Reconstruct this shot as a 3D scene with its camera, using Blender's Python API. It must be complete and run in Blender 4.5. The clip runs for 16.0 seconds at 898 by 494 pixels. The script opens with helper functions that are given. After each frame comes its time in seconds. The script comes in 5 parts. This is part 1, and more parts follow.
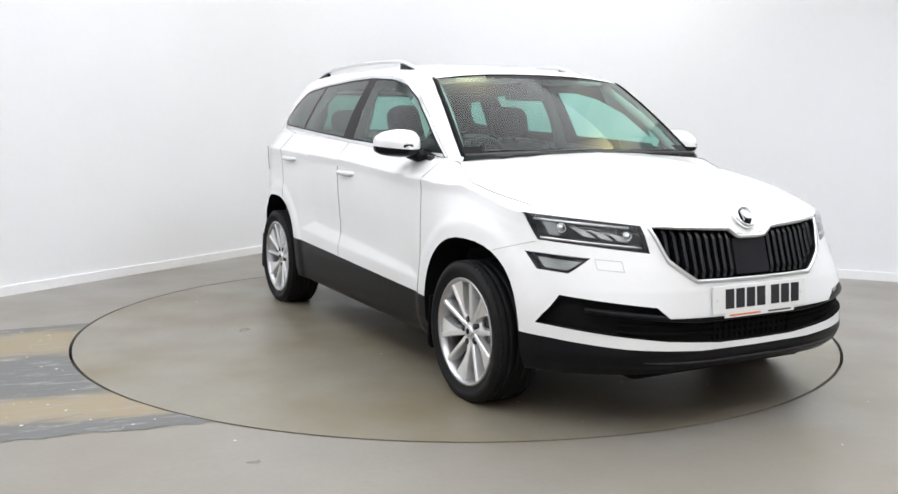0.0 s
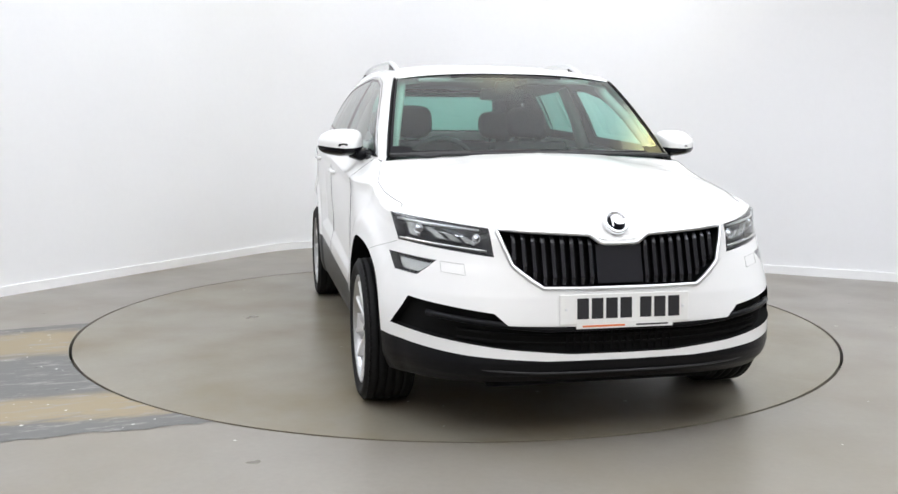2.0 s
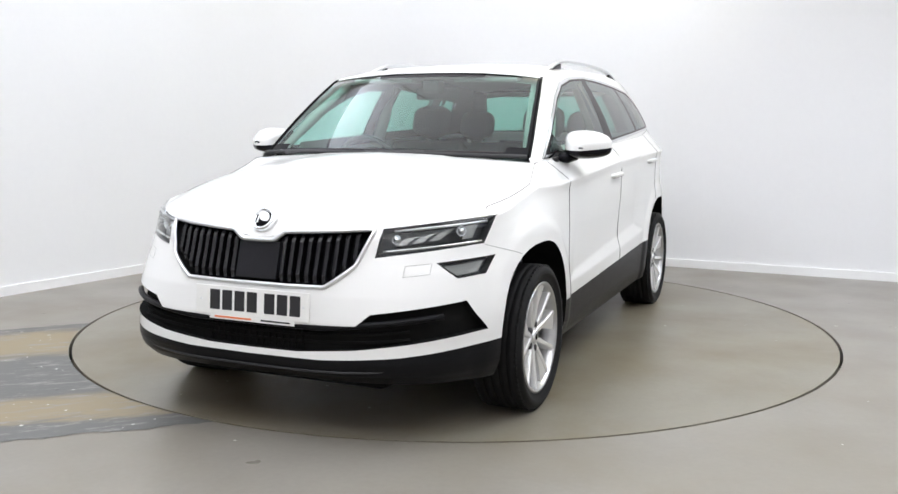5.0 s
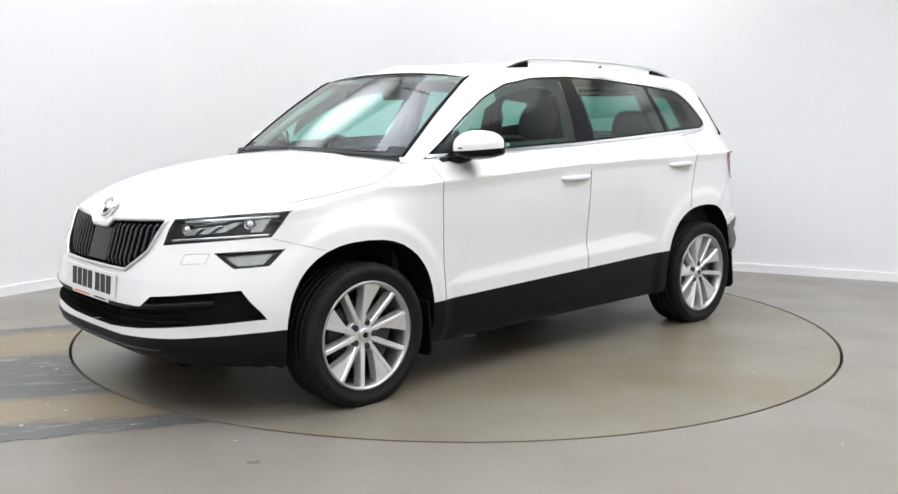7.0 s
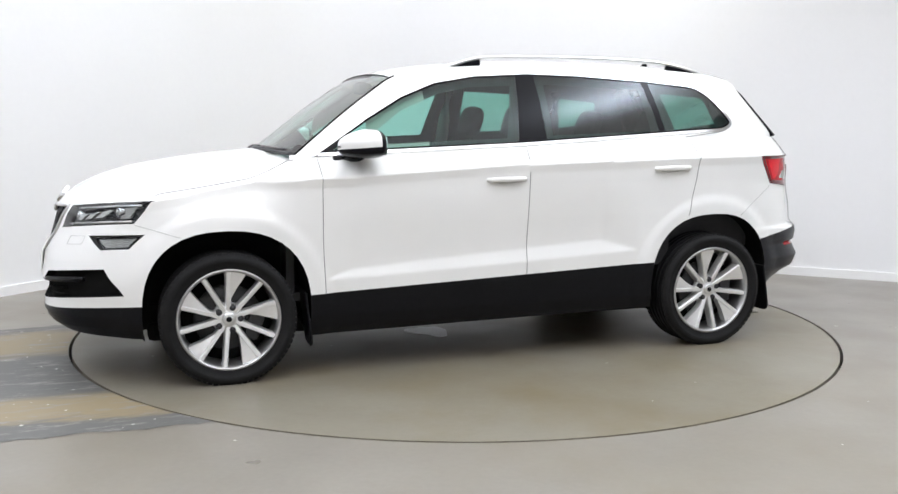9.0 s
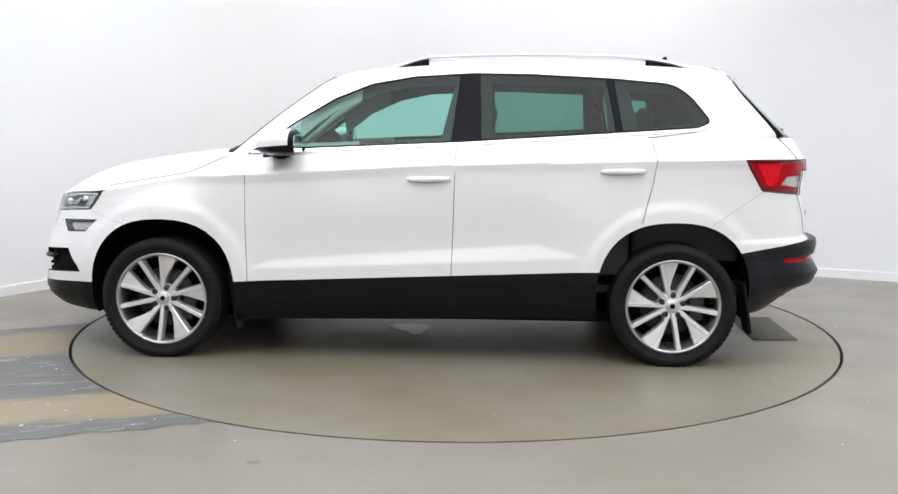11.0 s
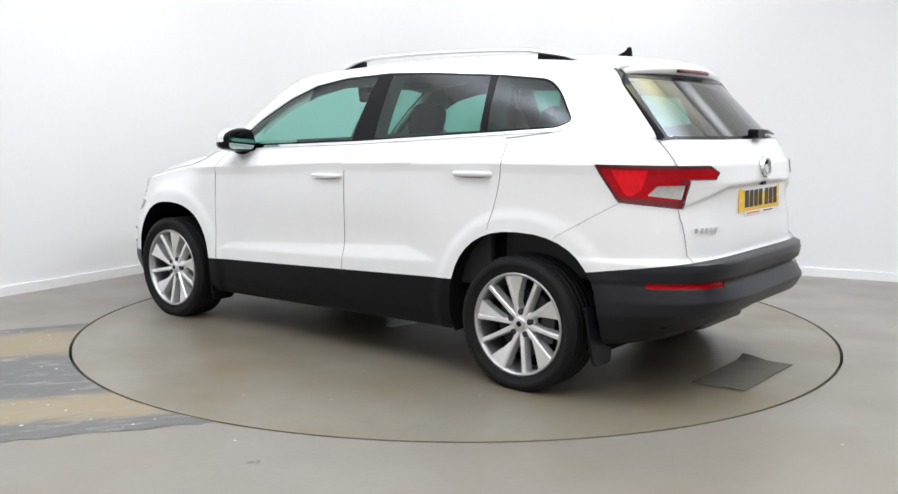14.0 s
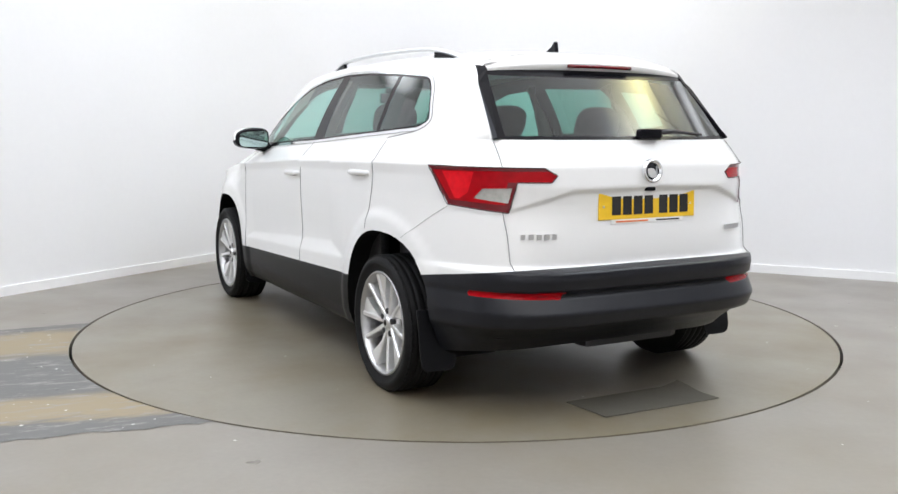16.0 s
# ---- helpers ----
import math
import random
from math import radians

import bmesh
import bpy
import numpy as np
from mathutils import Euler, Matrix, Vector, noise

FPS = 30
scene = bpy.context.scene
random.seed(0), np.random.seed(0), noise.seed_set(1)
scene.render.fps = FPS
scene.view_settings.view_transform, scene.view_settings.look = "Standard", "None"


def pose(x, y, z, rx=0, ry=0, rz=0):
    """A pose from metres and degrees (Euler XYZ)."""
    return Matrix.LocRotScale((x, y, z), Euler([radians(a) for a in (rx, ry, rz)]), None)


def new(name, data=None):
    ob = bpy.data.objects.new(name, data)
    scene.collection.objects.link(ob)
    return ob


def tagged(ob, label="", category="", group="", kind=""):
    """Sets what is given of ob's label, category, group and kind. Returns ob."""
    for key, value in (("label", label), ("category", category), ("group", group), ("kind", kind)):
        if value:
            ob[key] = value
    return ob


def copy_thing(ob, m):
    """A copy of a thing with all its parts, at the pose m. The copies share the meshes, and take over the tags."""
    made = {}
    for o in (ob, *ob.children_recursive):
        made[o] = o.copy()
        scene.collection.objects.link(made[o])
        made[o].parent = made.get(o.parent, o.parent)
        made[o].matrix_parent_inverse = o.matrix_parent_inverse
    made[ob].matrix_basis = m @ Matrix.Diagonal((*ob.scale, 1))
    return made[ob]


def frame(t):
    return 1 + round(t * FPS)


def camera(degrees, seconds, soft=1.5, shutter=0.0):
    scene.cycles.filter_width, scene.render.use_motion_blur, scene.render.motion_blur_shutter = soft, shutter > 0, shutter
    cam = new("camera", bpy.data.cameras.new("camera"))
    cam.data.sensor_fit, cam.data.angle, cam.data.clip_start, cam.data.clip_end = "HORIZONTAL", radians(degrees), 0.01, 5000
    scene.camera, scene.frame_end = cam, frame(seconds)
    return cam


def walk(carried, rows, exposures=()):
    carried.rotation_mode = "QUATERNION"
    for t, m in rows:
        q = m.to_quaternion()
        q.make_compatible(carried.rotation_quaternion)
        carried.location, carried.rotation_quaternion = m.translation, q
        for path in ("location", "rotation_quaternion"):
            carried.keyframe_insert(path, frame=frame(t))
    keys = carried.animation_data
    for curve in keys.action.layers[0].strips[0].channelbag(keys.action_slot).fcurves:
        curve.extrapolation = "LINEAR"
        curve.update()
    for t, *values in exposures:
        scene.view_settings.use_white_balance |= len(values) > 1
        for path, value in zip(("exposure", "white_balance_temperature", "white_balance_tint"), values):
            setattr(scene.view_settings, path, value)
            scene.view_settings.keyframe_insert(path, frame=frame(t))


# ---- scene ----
cam = camera(51.68, 16.0)
EYE = pose(0, -5.696, 1.2235, 82.427, -0.324, 0.454)
walk(cam, [(0.0, EYE), (16.0, EYE)])
scene.view_settings.exposure = 0.0

# ---------------------------------------------------------------- light
CORNER = (-1.369, 3.797)          # where the two walls would meet
world = bpy.data.worlds.new("studio")
scene.world = world
world.use_nodes = True
world.node_tree.nodes["Background"].inputs[0].default_value = (0.9, 0.95, 1.0, 1)
world.node_tree.nodes["Background"].inputs[1].default_value = 0.3
CEILING = 5.2
# An added, unseen glowing sheet under the ceiling lights the place, built below with the studio.
DIFFUSER = 2.22

# ---------------------------------------------------------------- materials


def material(name, colour, rough=0.5, metal=0.0, coat=0.0, bump=0.0, scale=30.0, vary=0.0, detail=None, spec=0.5):
    """Principled surface with two scales of noise in colour, roughness and relief."""
    m = bpy.data.materials.new(name)
    m.use_nodes = True
    nt = m.node_tree
    b = nt.nodes["Principled BSDF"]
    b.inputs["Base Color"].default_value = (*colour, 1)
    b.inputs["Roughness"].default_value = rough
    b.inputs["Metallic"].default_value = metal
    b.inputs["Coat Weight"].default_value = coat
    b.inputs["Coat Roughness"].default_value = 0.03
    b.inputs["Specular IOR Level"].default_value = spec
    if vary or bump:
        co = nt.nodes.new("ShaderNodeTexCoord")
        n1 = nt.nodes.new("ShaderNodeTexNoise")
        n1.inputs["Scale"].default_value, n1.inputs["Detail"].default_value = scale, 6
        n2 = nt.nodes.new("ShaderNodeTexNoise")
        n2.inputs["Scale"].default_value, n2.inputs["Detail"].default_value = scale / 12, 3
        for n in (n1, n2):
            nt.links.new(co.outputs["Object"], n.inputs["Vector"])
        add = nt.nodes.new("ShaderNodeMath")
        add.operation = "ADD"
        nt.links.new(n1.outputs["Fac"], add.inputs[0])
        nt.links.new(n2.outputs["Fac"], add.inputs[1])
        if vary:
            ramp = nt.nodes.new("ShaderNodeMapRange")
            ramp.inputs["From Min"].default_value, ramp.inputs["From Max"].default_value = 0.6, 1.4
            ramp.inputs["To Min"].default_value, ramp.inputs["To Max"].default_value = 1 - vary, 1 + vary
            nt.links.new(add.outputs[0], ramp.inputs["Value"])
            mul = nt.nodes.new("ShaderNodeVectorMath")
            mul.operation = "SCALE"
            mul.inputs[0].default_value = colour
            nt.links.new(ramp.outputs[0], mul.inputs["Scale"])
            nt.links.new(mul.outputs[0], b.inputs["Base Color"])
        if bump:
            bp = nt.nodes.new("ShaderNodeBump")
            bp.inputs["Strength"].default_value, bp.inputs["Distance"].default_value = bump, 0.002
            nt.links.new(n1.outputs["Fac"], bp.inputs["Height"])
            nt.links.new(bp.outputs[0], b.inputs["Normal"])
    return m


def glass_material(name, tint, gloss=1.0):
    """Thin tinted pane: tinted see-through with a mirror layer by Fresnel."""
    m = bpy.data.materials.new(name)
    m.use_nodes = True
    nt = m.node_tree
    nt.nodes.remove(nt.nodes["Principled BSDF"])
    out = nt.nodes["Material Output"]
    tr, gl, mix, lw, pw, fr = (nt.nodes.new(k) for k in ("ShaderNodeBsdfTransparent", "ShaderNodeBsdfGlossy", "ShaderNodeMixShader", "ShaderNodeLayerWeight", "ShaderNodeMath", "ShaderNodeMath"))
    tr.inputs[0].default_value = (*tint, 1)
    gl.inputs["Roughness"].default_value = 0.03
    gl.inputs["Color"].default_value = (gloss, gloss, gloss, 1)
    lw.inputs["Blend"].default_value = 0.5
    pw.operation, fr.operation = "POWER", "MULTIPLY_ADD"
    pw.inputs[1].default_value = 4.0
    fr.inputs[1].default_value, fr.inputs[2].default_value = 0.9, 0.032
    nt.links.new(lw.outputs["Facing"], pw.inputs[0])
    nt.links.new(pw.outputs[0], fr.inputs[0])
    nt.links.new(fr.outputs[0], mix.inputs[0])
    nt.links.new(tr.outputs[0], mix.inputs[1])
    nt.links.new(gl.outputs[0], mix.inputs[2])
    nt.links.new(mix.outputs[0], out.inputs["Surface"])
    return m


PAINT = material("white_paint", (0.765, 0.765, 0.755), 0.28, coat=0.7, vary=0.012, scale=9)
CLAD = material("black_grained_plastic", (0.006, 0.0062, 0.0075), 0.36, bump=0.15, scale=600, vary=0.2, spec=0.13)
REARCLAD = material("satin_grained_plastic", (0.0060, 0.0068, 0.0105), 0.36, bump=0.12, scale=600, vary=0.25, spec=0.36)
GLOSSBLACK = material("gloss_black", (0.006, 0.006, 0.008), 0.18, spec=0.11)
GREYBLACK = material("satin_black", (0.02, 0.02, 0.024), 0.35, vary=0.15, scale=60)
DARK = material("matt_black", (0.008, 0.008, 0.008), 0.9, vary=0.2, scale=20, spec=0.06)
SEAM = material("dark_seam", (0.17, 0.17, 0.17), 0.8)
MIRROR = material("tinted_mirror", (0.42, 0.55, 0.53), 0.03, metal=1.0)
PALESEAM = material("pale_seam", (0.38, 0.38, 0.37), 0.7)
CHROME = material("chrome", (0.85, 0.86, 0.88), 0.12, metal=1.0)
SATIN = material("satin_silver", (0.72, 0.73, 0.74), 0.3, metal=1.0)
ALLOY = material("silver_alloy", (0.80, 0.80, 0.80), 0.30, metal=0.65, coat=0.3, vary=0.06, scale=25)
SATINRIM = material("rim_silver", (0.46, 0.46, 0.465), 0.32, metal=0.9, coat=0.2, vary=0.08, scale=25)
# shade behind the spokes, put into the brake disc's colour
WHEELWELL = material("wheel_well_shade", (0.03, 0.03, 0.031), 0.5, metal=0.5, vary=0.2, scale=40)
SLAT = material("slat_black", (0.010, 0.010, 0.013), 0.22, vary=0.15, scale=60, spec=0.45)
SENSOR = material("sensor_black", (0.009, 0.009, 0.012), 0.3, vary=0.15, scale=60, spec=0.3)
LAMPEDGE = material("lamp_gasket", (0.035, 0.006, 0.008), 0.5)
MAT = material("grey_rubber_mat", (0.105, 0.098, 0.080), 0.62, bump=0.1, scale=90, vary=0.12, spec=0.2)
RUBBER = material("tyre_rubber", (0.011, 0.011, 0.0115), 0.65, bump=0.2, scale=150, vary=0.25, spec=0.14)
STEEL = material("brake_steel", (0.2, 0.195, 0.19), 0.45, metal=1.0, vary=0.2, scale=40)
CLOTH = material("dark_cloth", (0.022, 0.023, 0.026), 0.9, bump=0.4, scale=350, vary=0.25)
DASH = material("dash_plastic", (0.018, 0.018, 0.02), 0.6, bump=0.2, scale=300, vary=0.15)
LINING = material("grey_lining", (0.45, 0.43, 0.39), 0.9, vary=0.05, scale=80)
RED = material("red_lens", (0.38, 0.003, 0.008), 0.15, coat=0.05, vary=0.25, scale=30, spec=0.10)
BRIGHTRED = material("facet_lit_red_lens", (0.66, 0.008, 0.016), 0.15, coat=0.05, vary=0.2, scale=40, spec=0.10)
DARKRED = material("dark_red_lens", (0.13, 0.002, 0.006), 0.15, coat=0.15, vary=0.2, scale=60)
CLEARLENS = material("clear_lens", (0.62, 0.62, 0.60), 0.15, metal=0.6, coat=1.0, vary=0.2, scale=70)
LAMPGREY = material("lamp_housing", (0.022, 0.023, 0.027), 0.3, metal=0.3, vary=0.4, scale=60)
YELLOW = material("yellow_plate", (0.80, 0.50, 0.02), 0.4, vary=0.04, scale=50)
WHITEPLATE = material("white_plate", (0.80, 0.80, 0.78), 0.4, vary=0.02, scale=50)
INK = material("black_ink", (0.012, 0.012, 0.014), 0.5)
ORANGE = material("orange_ink", (0.75, 0.20, 0.06), 0.5)
GLASS = glass_material("green_glass", (0.52, 0.80, 0.735))
TINTED = glass_material("dark_tinted_glass", (0.27, 0.50, 0.445))
LENS = glass_material("lamp_glass", (0.85, 0.87, 0.88))


def floor_material(name, colour, stain, amount):
    """Sealed concrete with broad brownish stains and small scuffs."""
    m = material(name, colour, 0.3, bump=0.03, scale=38, vary=0.07, spec=0.4)
    nt = m.node_tree
    b = nt.nodes["Principled BSDF"]
    src = b.inputs["Base Color"].links[0].from_socket
    co = nt.nodes.new("ShaderNodeTexCoord")
    big, wear = nt.nodes.new("ShaderNodeTexNoise"), nt.nodes.new("ShaderNodeTexNoise")
    big.inputs["Scale"].default_value, big.inputs["Detail"].default_value, big.inputs["Roughness"].default_value = 0.9, 7, 0.62
    wear.inputs["Scale"].default_value, wear.inputs["Detail"].default_value = 1.7, 4
    for n in (big, wear):
        nt.links.new(co.outputs["Object"], n.inputs["Vector"])
    rg = nt.nodes.new("ShaderNodeMapRange")
    rg.inputs["From Min"].default_value, rg.inputs["From Max"].default_value, rg.inputs["To Max"].default_value = 0.42, 0.70, amount
    nt.links.new(big.outputs["Fac"], rg.inputs["Value"])
    mix = nt.nodes.new("ShaderNodeMix")
    mix.data_type = "RGBA"
    nt.links.new(rg.outputs[0], mix.inputs[0])
    nt.links.new(src, mix.inputs[6])
    mix.inputs[7].default_value = (*stain, 1)
    nt.links.new(mix.outputs[2], b.inputs["Base Color"])
    rr = nt.nodes.new("ShaderNodeMapRange")
    rr.inputs["From Min"].default_value, rr.inputs["From Max"].default_value = 0.3, 0.7
    rr.inputs["To Min"].default_value, rr.inputs["To Max"].default_value = 0.27, 0.40
    nt.links.new(wear.outputs["Fac"], rr.inputs["Value"])
    nt.links.new(rr.outputs[0], b.inputs["Roughness"])
    return m


CONCRETE = floor_material("sealed_concrete", (0.222, 0.205, 0.180), (0.190, 0.165, 0.125), 0.75)
TABLE = floor_material("turntable_concrete", (0.203, 0.186, 0.150), (0.158, 0.126, 0.072), 1.0)


def strip_material():
    """Old screed in ragged lengthwise bands, ochre and grey, with worn streaks."""
    m = material("worn_screed_bands", (0.2, 0.2, 0.2), 0.5, bump=0.25, scale=30, vary=0.2)
    nt = m.node_tree
    b = nt.nodes["Principled BSDF"]
    co, mp, sep = (nt.nodes.new(k) for k in ("ShaderNodeTexCoord", "ShaderNodeMapping", "ShaderNodeSeparateXYZ"))
    mp.inputs["Rotation"].default_value = (0, 0, radians(-21.5))
    nt.links.new(co.outputs["Object"], mp.inputs["Vector"])
    nt.links.new(mp.outputs[0], sep.inputs[0])
    st = nt.nodes.new("ShaderNodeMapping")
    st.inputs["Scale"].default_value = (0.5, 2.2, 1)
    nt.links.new(mp.outputs[0], st.inputs["Vector"])
    n1, n2 = nt.nodes.new("ShaderNodeTexNoise"), nt.nodes.new("ShaderNodeTexNoise")
    n1.inputs["Scale"].default_value, n1.inputs["Detail"].default_value, n1.inputs["Roughness"].default_value = 2.2, 8, 0.7
    n2.inputs["Scale"].default_value, n2.inputs["Detail"].default_value, n2.inputs["Roughness"].default_value = 9, 8, 0.75
    for n in (n1, n2):
        nt.links.new(st.outputs[0], n.inputs["Vector"])
    wob = nt.nodes.new("ShaderNodeMath")
    wob.operation = "MULTIPLY_ADD"
    wob.inputs[1].default_value = 0.55
    nt.links.new(n1.outputs["Fac"], wob.inputs[0])
    nt.links.new(sep.outputs["Y"], wob.inputs[2])
    rng = nt.nodes.new("ShaderNodeMapRange")
    rng.inputs["From Min"].default_value, rng.inputs["From Max"].default_value = -1.6 + 0.275, 0.8 + 0.275
    nt.links.new(wob.outputs[0], rng.inputs["Value"])
    ramp = nt.nodes.new("ShaderNodeValToRGB")
    g, o = (0.112, 0.111, 0.108, 1), (0.252, 0.202, 0.124, 1)
    e = ramp.color_ramp.elements
    e[0].position, e[0].color = 0.0, g
    e[1].position, e[1].color = 1.0, g
    for pos, c in ((0.120, g), (0.155, o), (0.265, o), (0.315, g), (0.610, g), (0.680, o), (0.860, o), (0.895, g)):
        q = e.new(pos)
        q.color = c
    nt.links.new(rng.outputs[0], ramp.inputs[0])
    worn = nt.nodes.new("ShaderNodeMapRange")
    worn.inputs["From Min"].default_value, worn.inputs["From Max"].default_value = 0.53, 0.62
    nt.links.new(n2.outputs["Fac"], worn.inputs["Value"])
    mix = nt.nodes.new("ShaderNodeMix")
    mix.data_type = "RGBA"
    nt.links.new(worn.outputs[0], mix.inputs[0])
    nt.links.new(ramp.outputs[0], mix.inputs[6])
    mix.inputs[7].default_value = (0.24, 0.232, 0.215, 1)
    nt.links.new(mix.outputs[2], b.inputs["Base Color"])
    return m


STRIP = strip_material()


def diffuser_material():
    """Added overhead light: even glow with softer, brighter fields, most placed by their reflections."""
    m = bpy.data.materials.new("added_overhead_glow")
    m.use_nodes = True
    nt = m.node_tree
    nt.nodes.remove(nt.nodes["Principled BSDF"])
    em = nt.nodes.new("ShaderNodeEmission")
    co = nt.nodes.new("ShaderNodeTexCoord")
    total = None
    # the last field, on the camera's side, is added as frontal fill
    for (cx, cy), (sx, sy), colour in (((3.7, -1.6), (0.55, 1.6), (7.4, 8.2, 9.6)), ((0.8, 1.75), (0.35, 0.45), (1.8, 1.65, 0.6)), ((-2.6, 2.0), (0.7, 1.6), (2.4, 2.6, 3.0)), ((3.55, 1.0), (0.50, 1.1), (4.6, 4.2, 1.4)), ((-3.0, -2.5), (0.45, 1.8), (4.6, 5.1, 6.0)), ((0.0, -6.6), (3.2, 0.9), (2.2, 2.1, 2.1))):
        mp = nt.nodes.new("ShaderNodeMapping")
        mp.vector_type = "TEXTURE"
        mp.inputs["Location"].default_value, mp.inputs["Scale"].default_value = (cx, cy, CEILING - 0.15), (sx * 2, sy * 2, 9)
        nt.links.new(co.outputs["Object"], mp.inputs["Vector"])
        gr = nt.nodes.new("ShaderNodeTexGradient")
        gr.gradient_type = "QUADRATIC_SPHERE"
        nt.links.new(mp.outputs[0], gr.inputs["Vector"])
        sc = nt.nodes.new("ShaderNodeVectorMath")
        sc.operation = "SCALE"
        sc.inputs[0].default_value = colour
        nt.links.new(gr.outputs["Fac"], sc.inputs["Scale"])
        ad = nt.nodes.new("ShaderNodeVectorMath")
        ad.operation = "ADD"
        if total is None:
            ad.inputs[1].default_value = (0.955, 0.965, 0.99)
        else:
            nt.links.new(total.outputs[0], ad.inputs[1])
        nt.links.new(sc.outputs[0], ad.inputs[0])
        total = ad
    nt.links.new(total.outputs[0], em.inputs["Color"])
    em.inputs["Strength"].default_value = DIFFUSER
    nt.links.new(em.outputs[0], nt.nodes["Material Output"].inputs["Surface"])
    return m


OVERHEAD_GLOW = diffuser_material()
WALL = material("white_wall", (0.80, 0.80, 0.81), 0.75, bump=0.03, scale=25, vary=0.012)
SKIRT = material("white_skirting", (0.84, 0.84, 0.84), 0.4, vary=0.02, scale=20)
CEIL = material("white_ceiling", (0.8, 0.8, 0.8), 0.9, vary=0.02)


def lamp_material(strength):
    """Frosted lamp cover, brightest in the middle."""
    m = bpy.data.materials.new("frosted_lamp_cover")
    m.use_nodes = True
    nt = m.node_tree
    b = nt.nodes["Principled BSDF"]
    b.inputs["Base Color"].default_value, b.inputs["Roughness"].default_value = (0.8, 0.8, 0.8, 1), 0.5
    co, mp, gr, sc = (nt.nodes.new(k) for k in ("ShaderNodeTexCoord", "ShaderNodeMapping", "ShaderNodeTexGradient", "ShaderNodeMath"))
    mp.vector_type = "TEXTURE"
    mp.inputs["Location"].default_value, mp.inputs["Scale"].default_value = (0.5, 0.5, 0.5), (0.55, 0.5, 4)
    gr.gradient_type = "SPHERICAL"
    sc.operation, sc.inputs[1].default_value = "MULTIPLY", strength
    nt.links.new(co.outputs["Generated"], mp.inputs["Vector"])
    nt.links.new(mp.outputs[0], gr.inputs["Vector"])
    nt.links.new(gr.outputs["Fac"], sc.inputs[0])
    b.inputs["Emission Color"].default_value = (0.92, 0.96, 1.0, 1)
    nt.links.new(sc.outputs[0], b.inputs["Emission Strength"])
    return m


LAMPSTRIP, SOFTSTRIP = lamp_material(6.5), lamp_material(2.6)
CHIP = material("pale_chip", (0.6, 0.59, 0.56), 0.7, vary=0.2, scale=80)
# the puddle's wall reflection is put in as a near-white base colour
PALE = material("puddle_reflection", (0.92, 0.92, 0.92), 0.25, vary=0.08, scale=30, spec=1.0)

# ---------------------------------------------------------------- mesh helpers


def mesh_ob(name, verts, faces, mat, parent=None, label="", smooth=True, normals=None):
    me = bpy.data.meshes.new(name)
    me.from_pydata([tuple(v) for v in verts], [], faces)
    me.materials.append(mat)
    if smooth:
        me.polygons.foreach_set("use_smooth", [True] * len(me.polygons))
    me.update()
    if normals is not None:
        me.normals_split_custom_set_from_vertices(normals)
    ob = new(name, me)
    if parent is not None:
        ob.parent = parent
    if label:
        tagged(ob, label)
    return ob


def part(name, bm, mat, parent, label="", smooth=False, sharp=35):
    if smooth:
        for f in bm.faces:
            f.smooth = True
        for e in bm.edges:
            if len(e.link_faces) == 2 and e.calc_face_angle(0) > radians(sharp):
                e.smooth = False
    me = bpy.data.meshes.new(name)
    bm.to_mesh(me)
    bm.free()
    me.materials.append(mat)
    ob = new(name, me)
    if parent is not None:
        ob.parent = parent
    if label:
        tagged(ob, label)
    return ob


def box_bm(size, at=(0, 0, 0), bevel=0.0, m=None, segments=2):
    bm = bmesh.new()
    bmesh.ops.create_cube(bm, size=1)
    for v in bm.verts:
        v.co = Vector((v.co.x * size[0], v.co.y * size[1], v.co.z * size[2]))
    if bevel:
        bmesh.ops.bevel(bm, geom=bm.edges[:], offset=bevel, segments=segments, affect="EDGES", profile=0.6)
    if m is not None:
        bm.transform(m)
    bm.transform(Matrix.Translation(at))
    return bm


def join(*bms):
    out = bmesh.new()
    for b in bms:
        me = bpy.data.meshes.new("tmp")
        b.to_mesh(me)
        out.from_mesh(me)
        b.free()
        bpy.data.meshes.remove(me)
    return out


def tube(points, r, sides=6, flat=1.0, closed=False):
    """A tube along points; flat squeezes it along z."""
    pts = [Vector(q) for q in points]
    vs, fs, n = [], [], len(pts)
    for i, q in enumerate(pts):
        a = pts[(i - 1) % n] if (closed or i) else q
        b = pts[(i + 1) % n] if (closed or i < n - 1) else q
        d = (b - a).normalized()
        up = Vector((0, 0, 1)) if abs(d.z) < 0.9 else Vector((0, 1, 0))
        e1 = d.cross(up).normalized()
        e2 = e1.cross(d).normalized()
        rr = r[i] if isinstance(r, (list, tuple)) else r
        for k in range(sides):
            c = 2 * math.pi * k / sides
            vs.append(q + e1 * (math.cos(c) * rr) + e2 * (math.sin(c) * rr * flat))
    for i in range(n if closed else n - 1):
        j = (i + 1) % n
        for k in range(sides):
            fs.append((i * sides + k, i * sides + (k + 1) % sides, j * sides + (k + 1) % sides, j * sides + k))
    if not closed:
        fs.append(tuple(range(sides - 1, -1, -1)))
        fs.append(tuple((n - 1) * sides + k for k in range(sides)))
    return vs, fs


